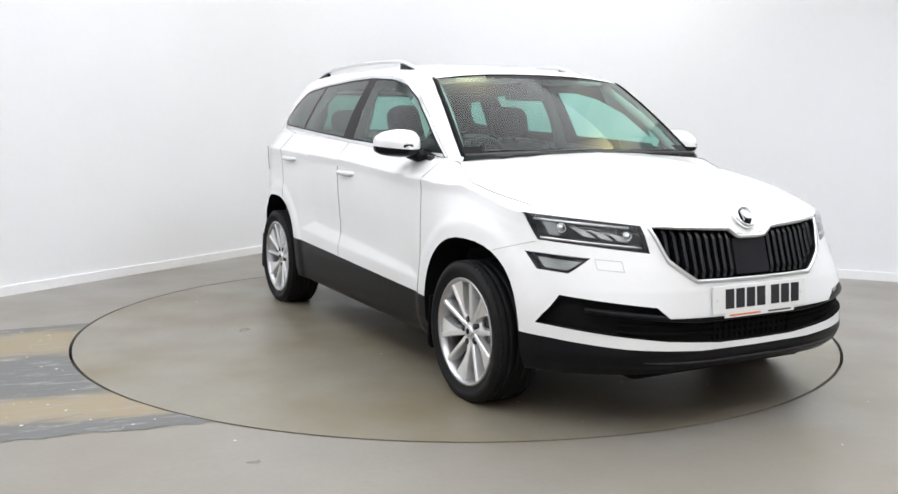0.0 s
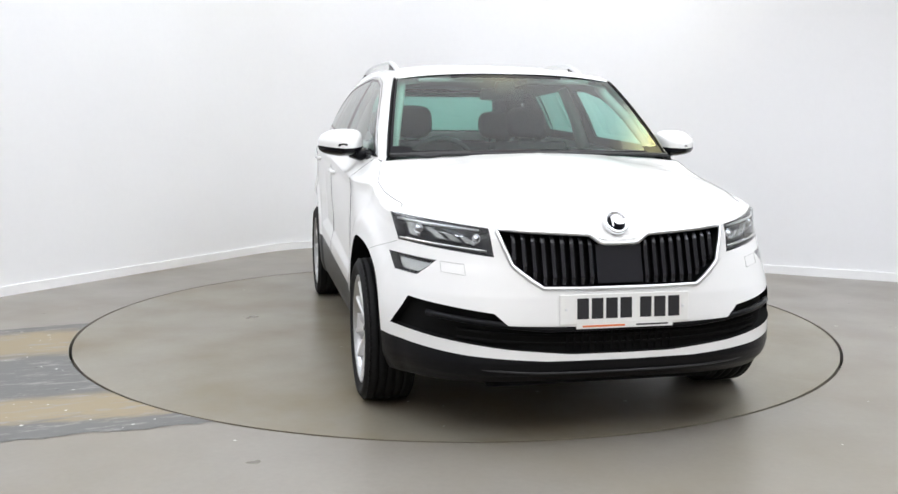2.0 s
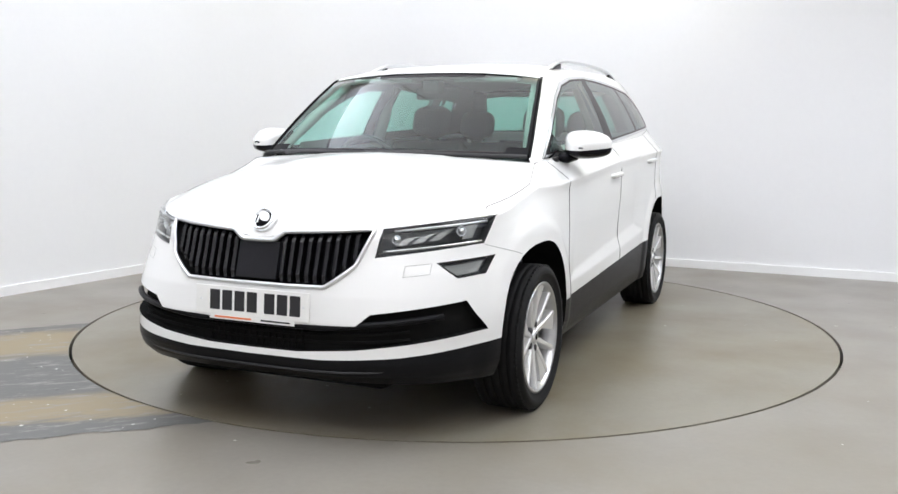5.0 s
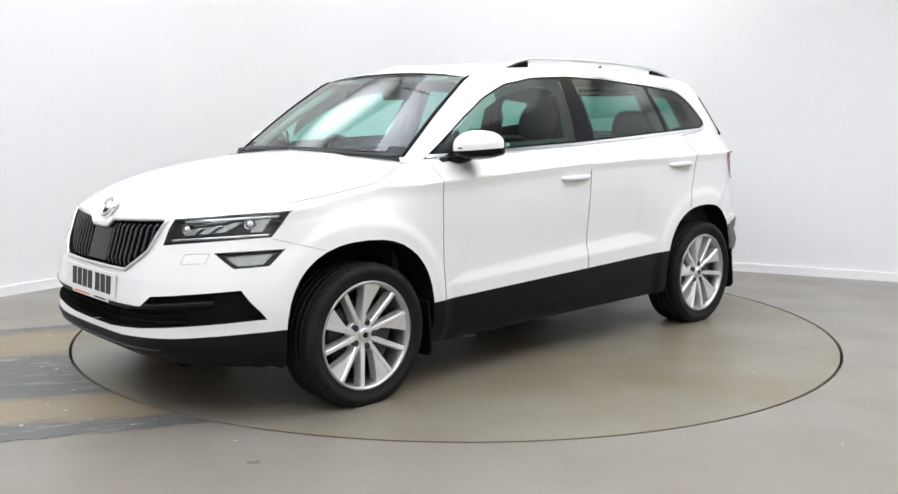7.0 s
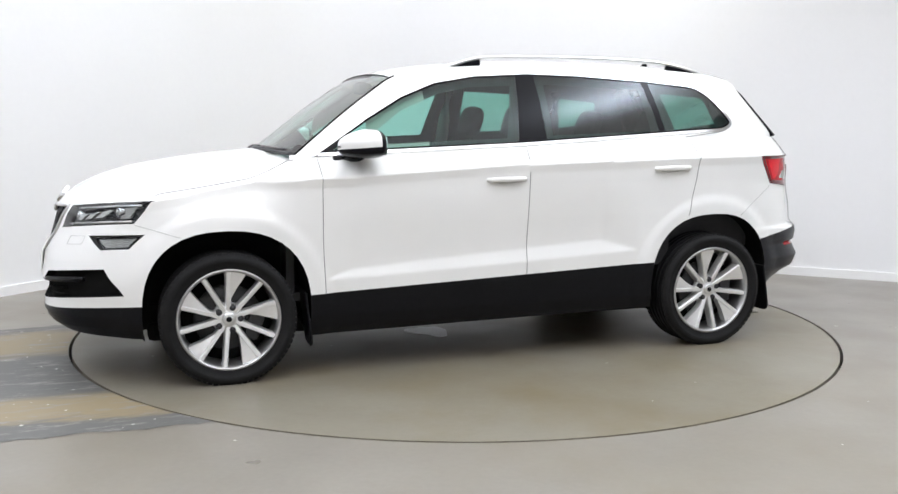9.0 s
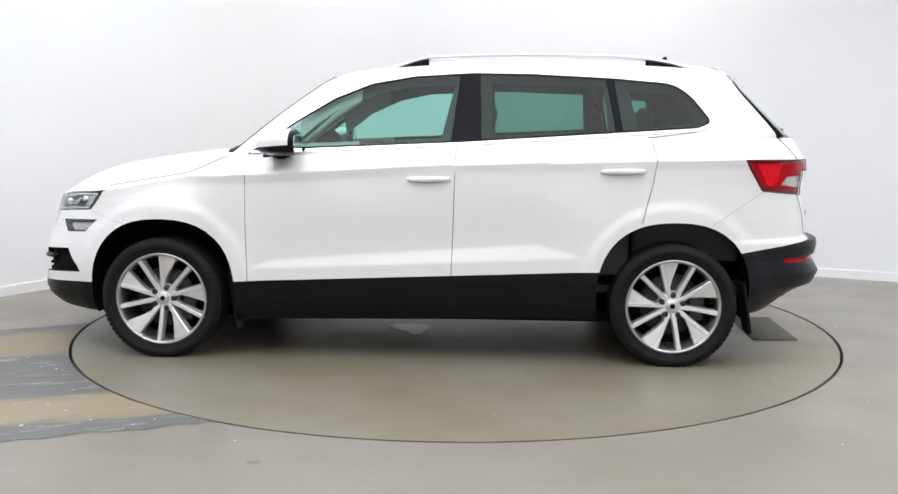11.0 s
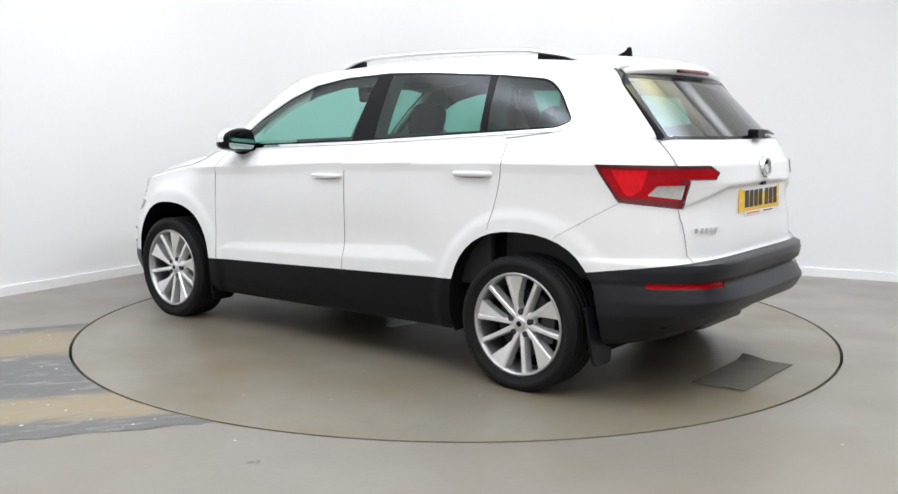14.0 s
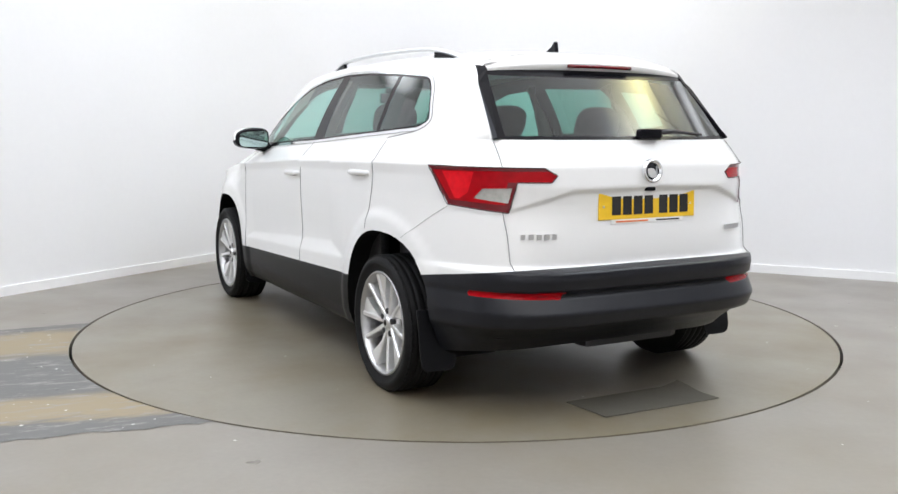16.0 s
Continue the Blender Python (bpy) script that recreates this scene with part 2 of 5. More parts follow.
def lathe(profile, sides=48, close=False):
    """Turn (radius, y) pairs about the y axis."""
    vs, fs, n = [], [], len(profile)
    for k in range(sides):
        c, s = math.cos(2 * math.pi * k / sides), math.sin(2 * math.pi * k / sides)
        for r, y in profile:
            vs.append((r * c, y, r * s))
    for k in range(sides):
        j = (k + 1) % sides
        for i in range(n - 1 + (1 if close else 0)):
            i2 = (i + 1) % n
            fs.append((k * n + i, k * n + i2, j * n + i2, j * n + i))
    return vs, fs


def prism(outline, depth, m=None, bevel=0.0):
    """A plate from a 2D outline in xy, depth along z."""
    bm = bmesh.new()
    vs = [bm.verts.new((x, y, 0)) for x, y in outline]
    f = bm.faces.new(vs)
    r = bmesh.ops.extrude_face_region(bm, geom=[f])
    bmesh.ops.translate(bm, vec=(0, 0, depth), verts=[v for v in r["geom"] if isinstance(v, bmesh.types.BMVert)])
    bmesh.ops.recalc_face_normals(bm, faces=bm.faces[:])
    if bevel:
        bmesh.ops.bevel(bm, geom=bm.edges[:], offset=bevel, segments=1, affect="EDGES")
    if m is not None:
        bm.transform(m)
    return bm

# ---------------------------------------------------------------- the car's surfaces (x forward, y left, z up; one half, then mirrored)


def lut(x, xs, ys):
    return float(np.interp(x, xs, ys))


def smooth01(a, b, x):
    t = min(1.0, max(0.0, (x - a) / (b - a)))
    return t * t * (3 - 2 * t)


HUB_F, HUB_R, HUB_Z, ARCH_R = 1.319, -1.319, 0.342, 0.386


def crease_z(x):
    return lut(x, [-1.64, -1.21, -0.19, 0.85, 1.18, 1.7, 2.1], [1.057, 1.052, 1.025, 0.967, 0.955, 0.86, 0.78])


def belt_z(x):
    return lut(x, [-2.1, -1.7, -1.45, -1.18, -0.9, -0.29, 0.16, 0.61, 0.92, 1.02, 1.1, 1.2, 1.34, 1.69],
               [1.160, 1.160, 1.158, 1.152, 1.142, 1.114, 1.086, 1.057, 1.052, 1.040, 1.000, 0.962, 0.938, 0.880])


def belt_y(x):
    return lut(x, [-2.1, -1.7, -1.3, -0.8, 0.3, 0.7, 0.92, 1.0, 1.2], [0.79, 0.79, 0.80, 0.81, 0.81, 0.80, 0.765, 0.755, 0.80])


def side_y(x, z):
    """Half width of the lower body."""
    y = lut(z, [0.18, 0.24, 0.30, 0.42, 0.55, 0.75, 0.92], [0.83, 0.868, 0.884, 0.893, 0.893, 0.892, 0.886])
    y -= 0.012 * smooth01(1.0, 1.7, x) * smooth01(0.5, 0.75, z) + 0.066 * smooth01(0.95, 1.25, x) * smooth01(1.75, 1.40, x) * smooth01(0.76, 0.98, z)
    y -= 0.020 * smooth01(-1.2, -1.8, x)
    y += 0.012 * smooth01(1.05, 1.35, x) * smooth01(0.80, 0.65, z)
    zc, zb = crease_z(x), belt_z(x)
    if z > zc and zb > zc:
        f = min(1.0, (z - zc) / (zb - zc))
        y += (belt_y(x) - y) * f ** 1.04
    elif z > zc - 0.05:
        y += 0.008 * (z - zc + 0.05) / 0.05
    # doors drawn in above a wedge-shaped ramp over the sill
    hi = lut(x, [-0.85, -0.63, 0.09, 0.74, 0.86], [0.556, 0.615, 0.568, 0.520, 0.475])
    lo = lut(x, [-0.85, -0.19, 0.86], [0.556, 0.520, 0.475])
    if -0.85 < x < 0.86:
        y -= 0.30 * (hi - lo) * smooth01(hi + 0.34, hi + 0.01, z) * min(1.0, max(0.0, (z - lo) / max(0.004, hi - lo)))
    # flared wheel arches
    for hx in (HUB_F, HUB_R):
        r = math.hypot(x - hx, z - HUB_Z)
        y += 0.012 * smooth01(0.512, 0.452, r)
    return y


def front_x(z):
    return lut(z, [0.18, 0.23, 0.28, 0.33, 0.40, 0.48, 0.58, 0.66, 0.74, 0.80, 0.86], [1.98, 2.07, 2.135, 2.160, 2.155, 2.165, 2.150, 2.128, 2.105, 2.090, 2.07])


def rear_x(z):
    return lut(z, [0.18, 0.26, 0.33, 0.375, 0.40, 0.46, 0.525, 0.540, 0.552, 0.600, 0.634, 0.645, 0.66, 0.76, 0.86, 0.93, 0.97, 1.05, 1.16],
               [-1.84, -1.90, -1.985, -2.065, -2.142, -2.174, -2.136, -2.120, -2.150, -2.162, -2.158, -2.102, -2.099, -2.102, -2.104, -2.108, -2.112, -2.100, -2.045])


def front_n(z):
    return lut(z, [0.3, 0.5, 0.7, 0.88], [4.2, 3.9, 3.1, 2.65])


def rear_n(z):
    return lut(z, [0.40, 0.60, 0.90], [5.6, 5.3, 3.9])


def nose_x(y, z):
    """Front face of the bumper at half width y."""
    x = 1.7
    for _ in range(3):
        w = side_y(x, z)
        x = HUB_F + (front_x(z) - HUB_F) * math.sqrt(max(0.0, 1 - min(1, abs(y) / w) ** front_n(z)))
    return x


def tail_x(y, z):
    w = side_y(-1.45, z)
    return HUB_R + (rear_x(z) - HUB_R) * math.sqrt(max(0.0, 1 - min(1, abs(y) / w) ** rear_n(z)))


def skin_y(x, z):
    """Half width of the lower body, round the corners too."""
    y = side_y(x, z)
    if x > HUB_F:
        y *= max(0.0, 1 - ((x - HUB_F) / (front_x(z) - HUB_F)) ** 2) ** (1 / front_n(z))
    return y


def body_y(x, z):
    """Half width of the lower body with both ends rounded off."""
    if x < HUB_R:
        return side_y(x, z) * max(0.0, 1 - ((x - HUB_R) / (rear_x(z) - HUB_R)) ** 2) ** (1 / rear_n(z))
    return skin_y(x, z)


def tail_hollow(y, z):
    """Depth of the hollow round the rear plate, under its gull-wing edge."""
    edge = lut(abs(y), [0.0, 0.38, 0.63], [0.962, 0.955, 0.875])
    return 0.013 * smooth01(edge + 0.003, edge - 0.010, z) * smooth01(0.70, 0.90, z + 0.02) * smooth01(0.66, 0.60, abs(y))


def lip_z(x, y):
    """Upper edge of the lower shell."""
    if x > 1.34:
        a = lut(y, [0, 0.065, 0.12, 0.48, 0.84], [0.787, 0.789, 0.818, 0.836, 0.880])
        return a if x > 1.69 else a + (lut(x, [1.34, 1.69], [0.938, 0.880]) - a) * smooth01(1.69, 1.60, x)
    return belt_z(x)


def bottom_z(x):
    return lut(x, [-2.2, -1.9, -1.6, -1.0, 1.0, 1.7, 2.2], [0.335, 0.27, 0.25, 0.235, 0.20, 0.228, 0.252])


def shell_point(u, v):
    """u: 0 nose, 1 front wheel, 2 rear wheel, 3 tail; v: 0 bottom, 1 upper edge."""
    z = 0.6
    for _ in range(4):
        if u < 1:
            c = math.cos(math.pi / 2 * u ** 1.35)
            s = math.sqrt(max(0.0, 1 - c * c))
            x = HUB_F + (front_x(z) - HUB_F) * c
            y = side_y(x, z) * s ** (2 / front_n(z))
        elif u <= 2:
            x = HUB_F + (HUB_R - HUB_F) * (u - 1)
            y = side_y(x, z)
        else:
            c = math.cos(math.pi / 2 * (3 - u) ** 1.35)
            s = math.sqrt(max(0.0, 1 - c * c))
            x = HUB_R + (rear_x(z) - HUB_R) * c
            y = side_y(x, z) * s ** (2 / rear_n(z))
            x += tail_hollow(y, z)
        top, low = lip_z(x, y), bottom_z(x)
        z = low + (top - low) * v
    return x, y, z


def patch(fn, us, vs, inside=(0, 0, 0.6)):
    """Quads with positions and surface normals, turned outwards."""
    P = np.array([[fn(u, v) for v in vs] for u in us], float)
    du = np.gradient(P, axis=0)
    dv = np.gradient(P, axis=1)
    N = np.cross(du, dv)
    L = np.linalg.norm(N, axis=2, keepdims=True)
    N = N / np.maximum(L, 1e-12)
    mid = np.array(inside) * np.ones_like(P)
    mid[..., 0] = np.clip(P[..., 0], -1.2, 1.2)
    flip = np.sign((N * (P - mid)).sum(2, keepdims=True))
    N = N * np.where(flip == 0, 1, flip)
    V = np.concatenate([P, N], 2)
    faces = []
    for i in range(len(us) - 1):
        for j in range(len(vs) - 1):
            q = [V[i, j], V[i + 1, j], V[i + 1, j + 1], V[i, j + 1]]
            keep = []
            for a in q:
                if not keep or np.abs(a[:3] - keep[-1][:3]).max() > 1e-6:
                    keep.append(a)
            if np.abs(keep[0][:3] - keep[-1][:3]).max() < 1e-6:
                keep.pop()
            if len(keep) > 2:
                faces.append(keep)
    return faces


XZ = np.array([[1, 0, 0], [0, 0, 1.0]])
YZ = np.array([[0, 1, 0], [0, 0, 1.0]])
DIAG = np.array([[0.7, 0.7, 0], [0, 0, 1.0]])


def split(poly, a, b, ax):
    """The parts of a polygon to the left and to the right of the line a-b."""
    nrm = np.array([-(b[1] - a[1]), b[0] - a[0]])
    d = [float(nrm @ (ax @ q[:3] - a)) for q in poly]
    left, right = [], []
    for i, q in enumerate(poly):
        k = (i + 1) % len(poly)
        if d[i] >= 0:
            left.append(q)
        if d[i] <= 0:
            right.append(q)
        if d[i] * d[k] < 0:
            t = d[i] / (d[i] - d[k])
            m = q + (poly[k] - q) * t
            left.append(m)
            right.append(m)
    return (left if len(left) > 2 and max(d) > 1e-9 else []), (right if len(right) > 2 and min(d) < -1e-9 else [])


def cut(faces, outlines, ax, cond=lambda c: True):
    """Splits faces along convex outlines seen along ax: those inside, those outside."""
    inside = []
    for o in outlines:
        o = [np.array(q, float) for q in o]
        area = sum(a[0] * b[1] - a[1] * b[0] for a, b in zip(o, o[1:] + o[:1]))
        if area < 0:
            o = o[::-1]
        lo, hi = np.min(o, 0), np.max(o, 0)
        rest = []
        for f in faces:
            F = np.array(f)
            q = F[:, :3] @ ax.T
            if (q.max(0) < lo).any() or (q.min(0) > hi).any() or not cond(F[:, :3].mean(0)):
                rest.append(f)
                continue
            piece = f
            for a, b in zip(o, o[1:] + o[:1]):
                piece, out = split(piece, a, b, ax)
                if out:
                    rest.append(out)
                if not piece:
                    break
            if piece:
                inside.append(piece)
        faces = rest
    return inside, faces


def inset(o, d):
    """A convex outline moved inwards by d."""
    o = [np.array(q, float) for q in o]
    if sum(a[0] * b[1] - a[1] * b[0] for a, b in zip(o, o[1:] + o[:1])) < 0:
        o = o[::-1]
    out = []
    for i in range(len(o)):
        p, q, r = o[i - 1], o[i], o[(i + 1) % len(o)]
        e1, e2 = (q - p) / np.linalg.norm(q - p), (r - q) / np.linalg.norm(r - q)
        n1, n2 = np.array([-e1[1], e1[0]]), np.array([-e2[1], e2[0]])
        out.append(tuple(q + (n1 + n2) * d / max(0.3, 1 + n1 @ n2)))
    return out


def shift(faces, d):
    return [[np.concatenate([q[:3] + q[3:] * d, q[3:]]) for q in f] for f in faces]


def walls(faces, d):
    """Side walls from the rim of an area down to the same area moved by d along its normals."""
    count = {}
    for f in faces:
        for a, b in zip(f, f[1:] + f[:1]):
            k = frozenset((tuple(np.round(a[:3], 4)), tuple(np.round(b[:3], 4))))
            count.setdefault(k, []).append((a, b))
    out = []
    for k, v in count.items():
        if len(v) == 1 and len(k) == 2:
            a, b = v[0]
            if abs(a[1]) < 0.011 and abs(b[1]) < 0.011:
                continue
            a2, b2 = a[:3] + a[3:] * d, b[:3] + b[3:] * d
            n = np.cross(b[:3] - a[:3], a2 - a[:3])
            n = n / max(1e-9, np.linalg.norm(n))
            out.append([np.concatenate([q, n]) for q in (a[:3], b[:3], b2, a2)])
    return out


def flipped(faces):
    s = np.array([1, -1, 1, 1, -1, 1.0])
    return [[q * s for q in f[::-1]] for f in faces]


def skin(name, faces, mat, parent, label="", both=False):
    """Links faces as one mesh; both adds the mirrored half."""
    if both:
        faces = faces + flipped(faces)
    index, vs, ns, fs = {}, [], [], []
    for f in faces:
        ids = []
        for q in f:
            k = tuple(np.round(q, 4))
            if k not in index:
                index[k] = len(vs)
                vs.append(tuple(q[:3]))
                ns.append(tuple(q[3:]))
            if not ids or ids[-1] != index[k]:
                ids.append(index[k])
        if len(ids) > 2 and ids[0] == ids[-1]:
            ids.pop()
        if len(set(ids)) == len(ids) and len(ids) > 2:
            v = [np.array(vs[i]) for i in ids]
            n = sum(np.cross(v[i] - v[0], v[i + 1] - v[0]) for i in range(1, len(v) - 1))
            if n @ np.array(ns[ids[0]]) < 0:
                ids.reverse()
            fs.append(ids)
    return mesh_ob(name, vs, fs, mat, parent, label, True, ns)


def pair(name, faces, mat, parent, label=""):
    return skin(name, faces, mat, parent, label), skin(name, flipped(faces), mat, parent, label)


# upper body ---------------------------------------------------------------
EDGE_X = [0.97, 0.86, 0.72, 0.58, 0.437, 0.25, 0.0, -0.3, -0.8, -1.3, -1.60, -1.67, -1.76, -1.88]
EDGE_Y = [0.728, 0.707, 0.676, 0.645, 0.613, 0.602, 0.594, 0.588, 0.584, 0.578, 0.574, 0.590, 0.612, 0.640]
EDGE_Z = [1.068, 1.160, 1.272, 1.374, 1.462, 1.500, 1.522, 1.535, 1.538, 1.522, 1.478, 1.405, 1.302, 1.162]


def spline(xs, ys):
    """Shape-keeping cubic through points with falling or rising xs."""
    xs, ys = np.array(xs, float), np.array(ys, float)
    if xs[0] > xs[-1]:
        xs, ys = xs[::-1], ys[::-1]
    h, d = np.diff(xs), np.diff(ys) / np.diff(xs)
    m = np.zeros_like(xs)
    m[0], m[-1] = d[0], d[-1]
    for i in range(1, len(xs) - 1):
        m[i] = 0 if d[i - 1] * d[i] <= 0 else 2 * d[i - 1] * d[i] / (d[i - 1] + d[i])

    def at(x):
        x = min(max(x, xs[0]), xs[-1])
        i = min(len(h) - 1, max(0, int(np.searchsorted(xs, x)) - 1))
        t = (x - xs[i]) / h[i]
        return float(ys[i] * (1 + 2 * t) * (1 - t) ** 2 + ys[i + 1] * t * t * (3 - 2 * t) + h[i] * (m[i] * t * (1 - t) ** 2 - m[i + 1] * t * t * (1 - t)))
    return at


edge_y, edge_z = spline(EDGE_X, EDGE_Y), spline(EDGE_X, EDGE_Z)
roof_z = spline([0.47, 0.2, -0.3, -0.8, -1.35, -1.62, -1.86], [1.490, 1.545, 1.582, 1.588, 1.570, 1.543, 1.492])
hood_z = spline([2.09, 2.05, 1.95, 1.8, 1.5, 1.18, 1.05], [0.80, 0.86, 0.90, 0.937, 1.010, 1.070, 1.082])


def cabin_side(u, v):
    x = 1.0 + (-1.88 - 1.0) * u
    zb, zt = belt_z(x), max(belt_z(x) + 0.001, edge_z(x))
    yb, yt = belt_y(x) - 0.004, edge_y(x)
    if x < HUB_R:
        c = min(1.0, (x - HUB_R) / (rear_x(zb) - HUB_R))
        yb *= (1 - c * c) ** (1 / 3.9)
    if x > 0.92:
        yb = min(yb, lut(x, [0.92, 1.0], [0.765, 0.735]))
    k = v + 0.0
    return x, yb + (yt - yb) * k + 0.018 * math.sin(math.pi * k) * min(1, (zt - zb) / 0.3), zb + (zt - zb) * v


def cabin_y(x, z):
    zb, zt = belt_z(x), max(belt_z(x) + 0.001, edge_z(x))
    return cabin_side((x - 1.0) / -2.88, (z - zb) / (zt - zb))[1]


def windscreen(u, v):
    """u: centre to pillar; v: scuttle to roof."""
    ex = 0.97 + (0.437 - 0.97) * v
    cx = 1.05 + (0.475 - 1.05) * v
    ey, ez = edge_y(ex), edge_z(ex)
    cz = 1.078 + (1.489 - 1.078) * v + 0.012 * math.sin(math.pi * v)
    return cx + (ex - cx) * u ** 2.2, ey * u, cz + (ez - cz) * u ** 2.2


def roof(u, v):
    x = 0.456 + (-1.62 - 0.456) * v
    ye, ze, zc = edge_y(x), edge_z(x), roof_z(x)
    xx = x + 0.02 * (1 - u ** 2.2) * (1 - v)
    return xx, ye * u, zc - (zc - ze) * u ** 2.6


def rear_glass(u, v):
    """u: centre to pillar; v: roof to tailgate."""
    ex = -1.60 + (-1.88 + 1.60) * v
    cx = -1.70 + (-2.045 + 1.70) * v
    cz = 1.480 + (1.161 - 1.480) * v
    ey, ez = edge_y(ex), edge_z(ex)
    return cx + (ex - cx) * u ** 2.6, ey * u, cz + (ez - cz) * u ** 2.6


def hood(u, r):
    """u along the edge from nose to scuttle, r from the edge to the spine."""
    if u < 0.72:
        s = u / 0.72
        x, y, z = shell_point(s, 1.0)
    else:
        x = HUB_F + (0.985 - HUB_F) * (u - 0.72) / 0.28
        z = belt_z(x)
        y = side_y(x, z)
    sx = 1.80 - 0.75 * u
    sz = hood_z(sx)
    g = 1 - (1 - r) ** 2.7
    k = max(0.0, (u - 0.72) / 0.28)
    gs = r + (g - r) * (1 - 0.35 * k)
    px = x + (sx - x) * r
    py = y * (1 - r)
    pz = z + (sz - z) * gs
    # raised centre field between two soft creases
    pz += 0.006 * smooth01(0.40, 0.30, py) * smooth01(2.0, 1.7, px)
    return px, py, pz


def round_outline(cx, cz, r, n=40):
    """A wheel opening, a little squarer than a circle."""
    sq = lambda q: math.copysign(abs(q) ** (2 / 2.4), q)
    return [(cx + r * sq(math.cos(2 * math.pi * k / n)), cz + r * sq(math.sin(2 * math.pi * k / n))) for k in range(n)]


US = [0.5 * (i / 22) for i in range(22)] + [0.5 + 0.5 * i / 18 for i in range(18)] + [1 + i / 130 for i in range(130)] + [2 + 0.5 * i / 18 for i in range(18)] + [2.5 + 0.5 * i / 22 for i in range(23)]
VS = [i / 96 for i in range(97)]


def seam(lines, parent, name="seam", r=0.0018, mat=None):
    for ln in lines:
        for sgn in (1, -1):
            vs, fs = tube([(x, y * sgn, z) for x, y, z in ln], r, 5)
            mesh_ob(name, vs, fs, mat or SEAM, parent)


def fine(pts, n=14):
    """Points strung evenly between corners."""
    out = []
    for a, b in zip(pts, pts[1:]):
        for i in range(n):
            out.append(tuple(p + (q - p) * i / n for p, q in zip(a, b)))
    return out + [tuple(pts[-1])]


car = tagged(new("car"), "white five-door family SUV with black plastic cladding, parked on a turntable", "car")


HEADLAMP = [(0.480, 0.724), (0.792, 0.762), (0.812, 0.868), (0.490, 0.829)]
FOGLAMP = [(0.745, 0.640), (0.812, 0.648), (0.824, 0.714), (0.676, 0.702)]


def build_shell():
    shell = patch(shell_point, US, VS)
    hole, shell = cut(shell, [round_outline(HUB_F, HUB_Z, ARCH_R), round_outline(HUB_R, HUB_Z + 0.006, ARCH_R + 0.004)], XZ, lambda c: c[1] > 0.6)
    nose = lambda c: c[0] > 1.55
    tail = lambda c: c[0] < -1.5
    # nose openings
    grille, shell = cut(shell, [[(-0.01, 0.612), (0.31, 0.614), (0.418, 0.695), (0.448, 0.775), (-0.01, 0.775)],
                                [(0.448, 0.775), (0.466, 0.826), (0.117, 0.808), (0.078, 0.775)]], YZ, nose)
    lamp, shell = cut(shell, [HEADLAMP], YZ, nose)
    fog, shell = cut(shell, [FOGLAMP], YZ, nose)
    intake, shell = cut(shell, [[(-0.01, 0.362), (0.2, 0.364), (0.446, 0.386), (0.446, 0.478), (-0.01, 0.466)],
                                [(0.446, 0.386), (0.836, 0.436), (0.778, 0.556), (0.495, 0.522), (0.446, 0.478)]], YZ, nose)
    chin, shell = cut(shell, [[(-0.01, 0.1), (0.3, 0.1), (0.3, 0.340), (-0.01, 0.337)], [(0.3, 0.1), (0.6, 0.1), (0.6, 0.360), (0.3, 0.340)],
                              [(0.6, 0.1), (1.0, 0.1), (1.0, 0.402), (0.6, 0.360)]], YZ, nose)
    sill, shell = cut(shell, [[(1.0, 0.1), (1.0, 0.405), (-1.0, 0.486), (-1.0, 0.1)]], XZ)
    skirt, shell = cut(shell, [[(-1.5, 0.1), (-1.5, 0.562), (-1.667, 0.585), (-1.9, 0.628), (-2.05, 0.652), (-2.4, 0.660), (-2.4, 0.1)]], XZ, tail)
    refl, skirt = cut(skirt, [[(0.465, 0.520), (0.765, 0.526), (0.765, 0.549), (0.435, 0.549)]], YZ, tail)
    lamp_r, shell = cut(shell, [[(-0.585, 1.052), (-1.085, 1.048), (-1.135, 1.018), (-1.115, 0.990), (-0.620, 0.990)],
                                [(-0.620, 0.990), (-0.985, 0.990), (-0.952, 0.866), (-0.682, 0.893)]], DIAG, tail)
    # lighter red field that paints the facet shading of the lamp
    bright, lamp_r = cut(lamp_r, [[(-0.652, 1.030), (-0.800, 1.030), (-0.775, 0.945), (-0.735, 0.918), (-0.712, 0.920)]], DIAG, tail)
    clear, lamp_r = cut(lamp_r, [[(-0.80, 0.922), (-0.84, 0.963), (-0.962, 0.966), (-0.947, 0.905)]], DIAG, tail)
    rimred, lamp_r = cut(lamp_r, [[(-0.66, 0.915), (-0.672, 0.88), (-0.95, 0.858), (-0.958, 0.896)], [(-0.57, 1.058), (-1.15, 1.058), (-1.15, 1.034), (-0.57, 1.034)], [(-0.57, 1.034), (-0.605, 1.034), (-0.70, 0.90), (-0.66, 0.90)], [(-0.945, 0.99), (-0.99, 0.99), (-0.96, 0.86), (-0.93, 0.86)]], DIAG, tail)
    # body panels
    fdoor, shell = cut(shell, [[(0.868, 0.3), (0.868, 1.2), (-0.215, 1.2), (-0.187, 0.3)]], XZ)
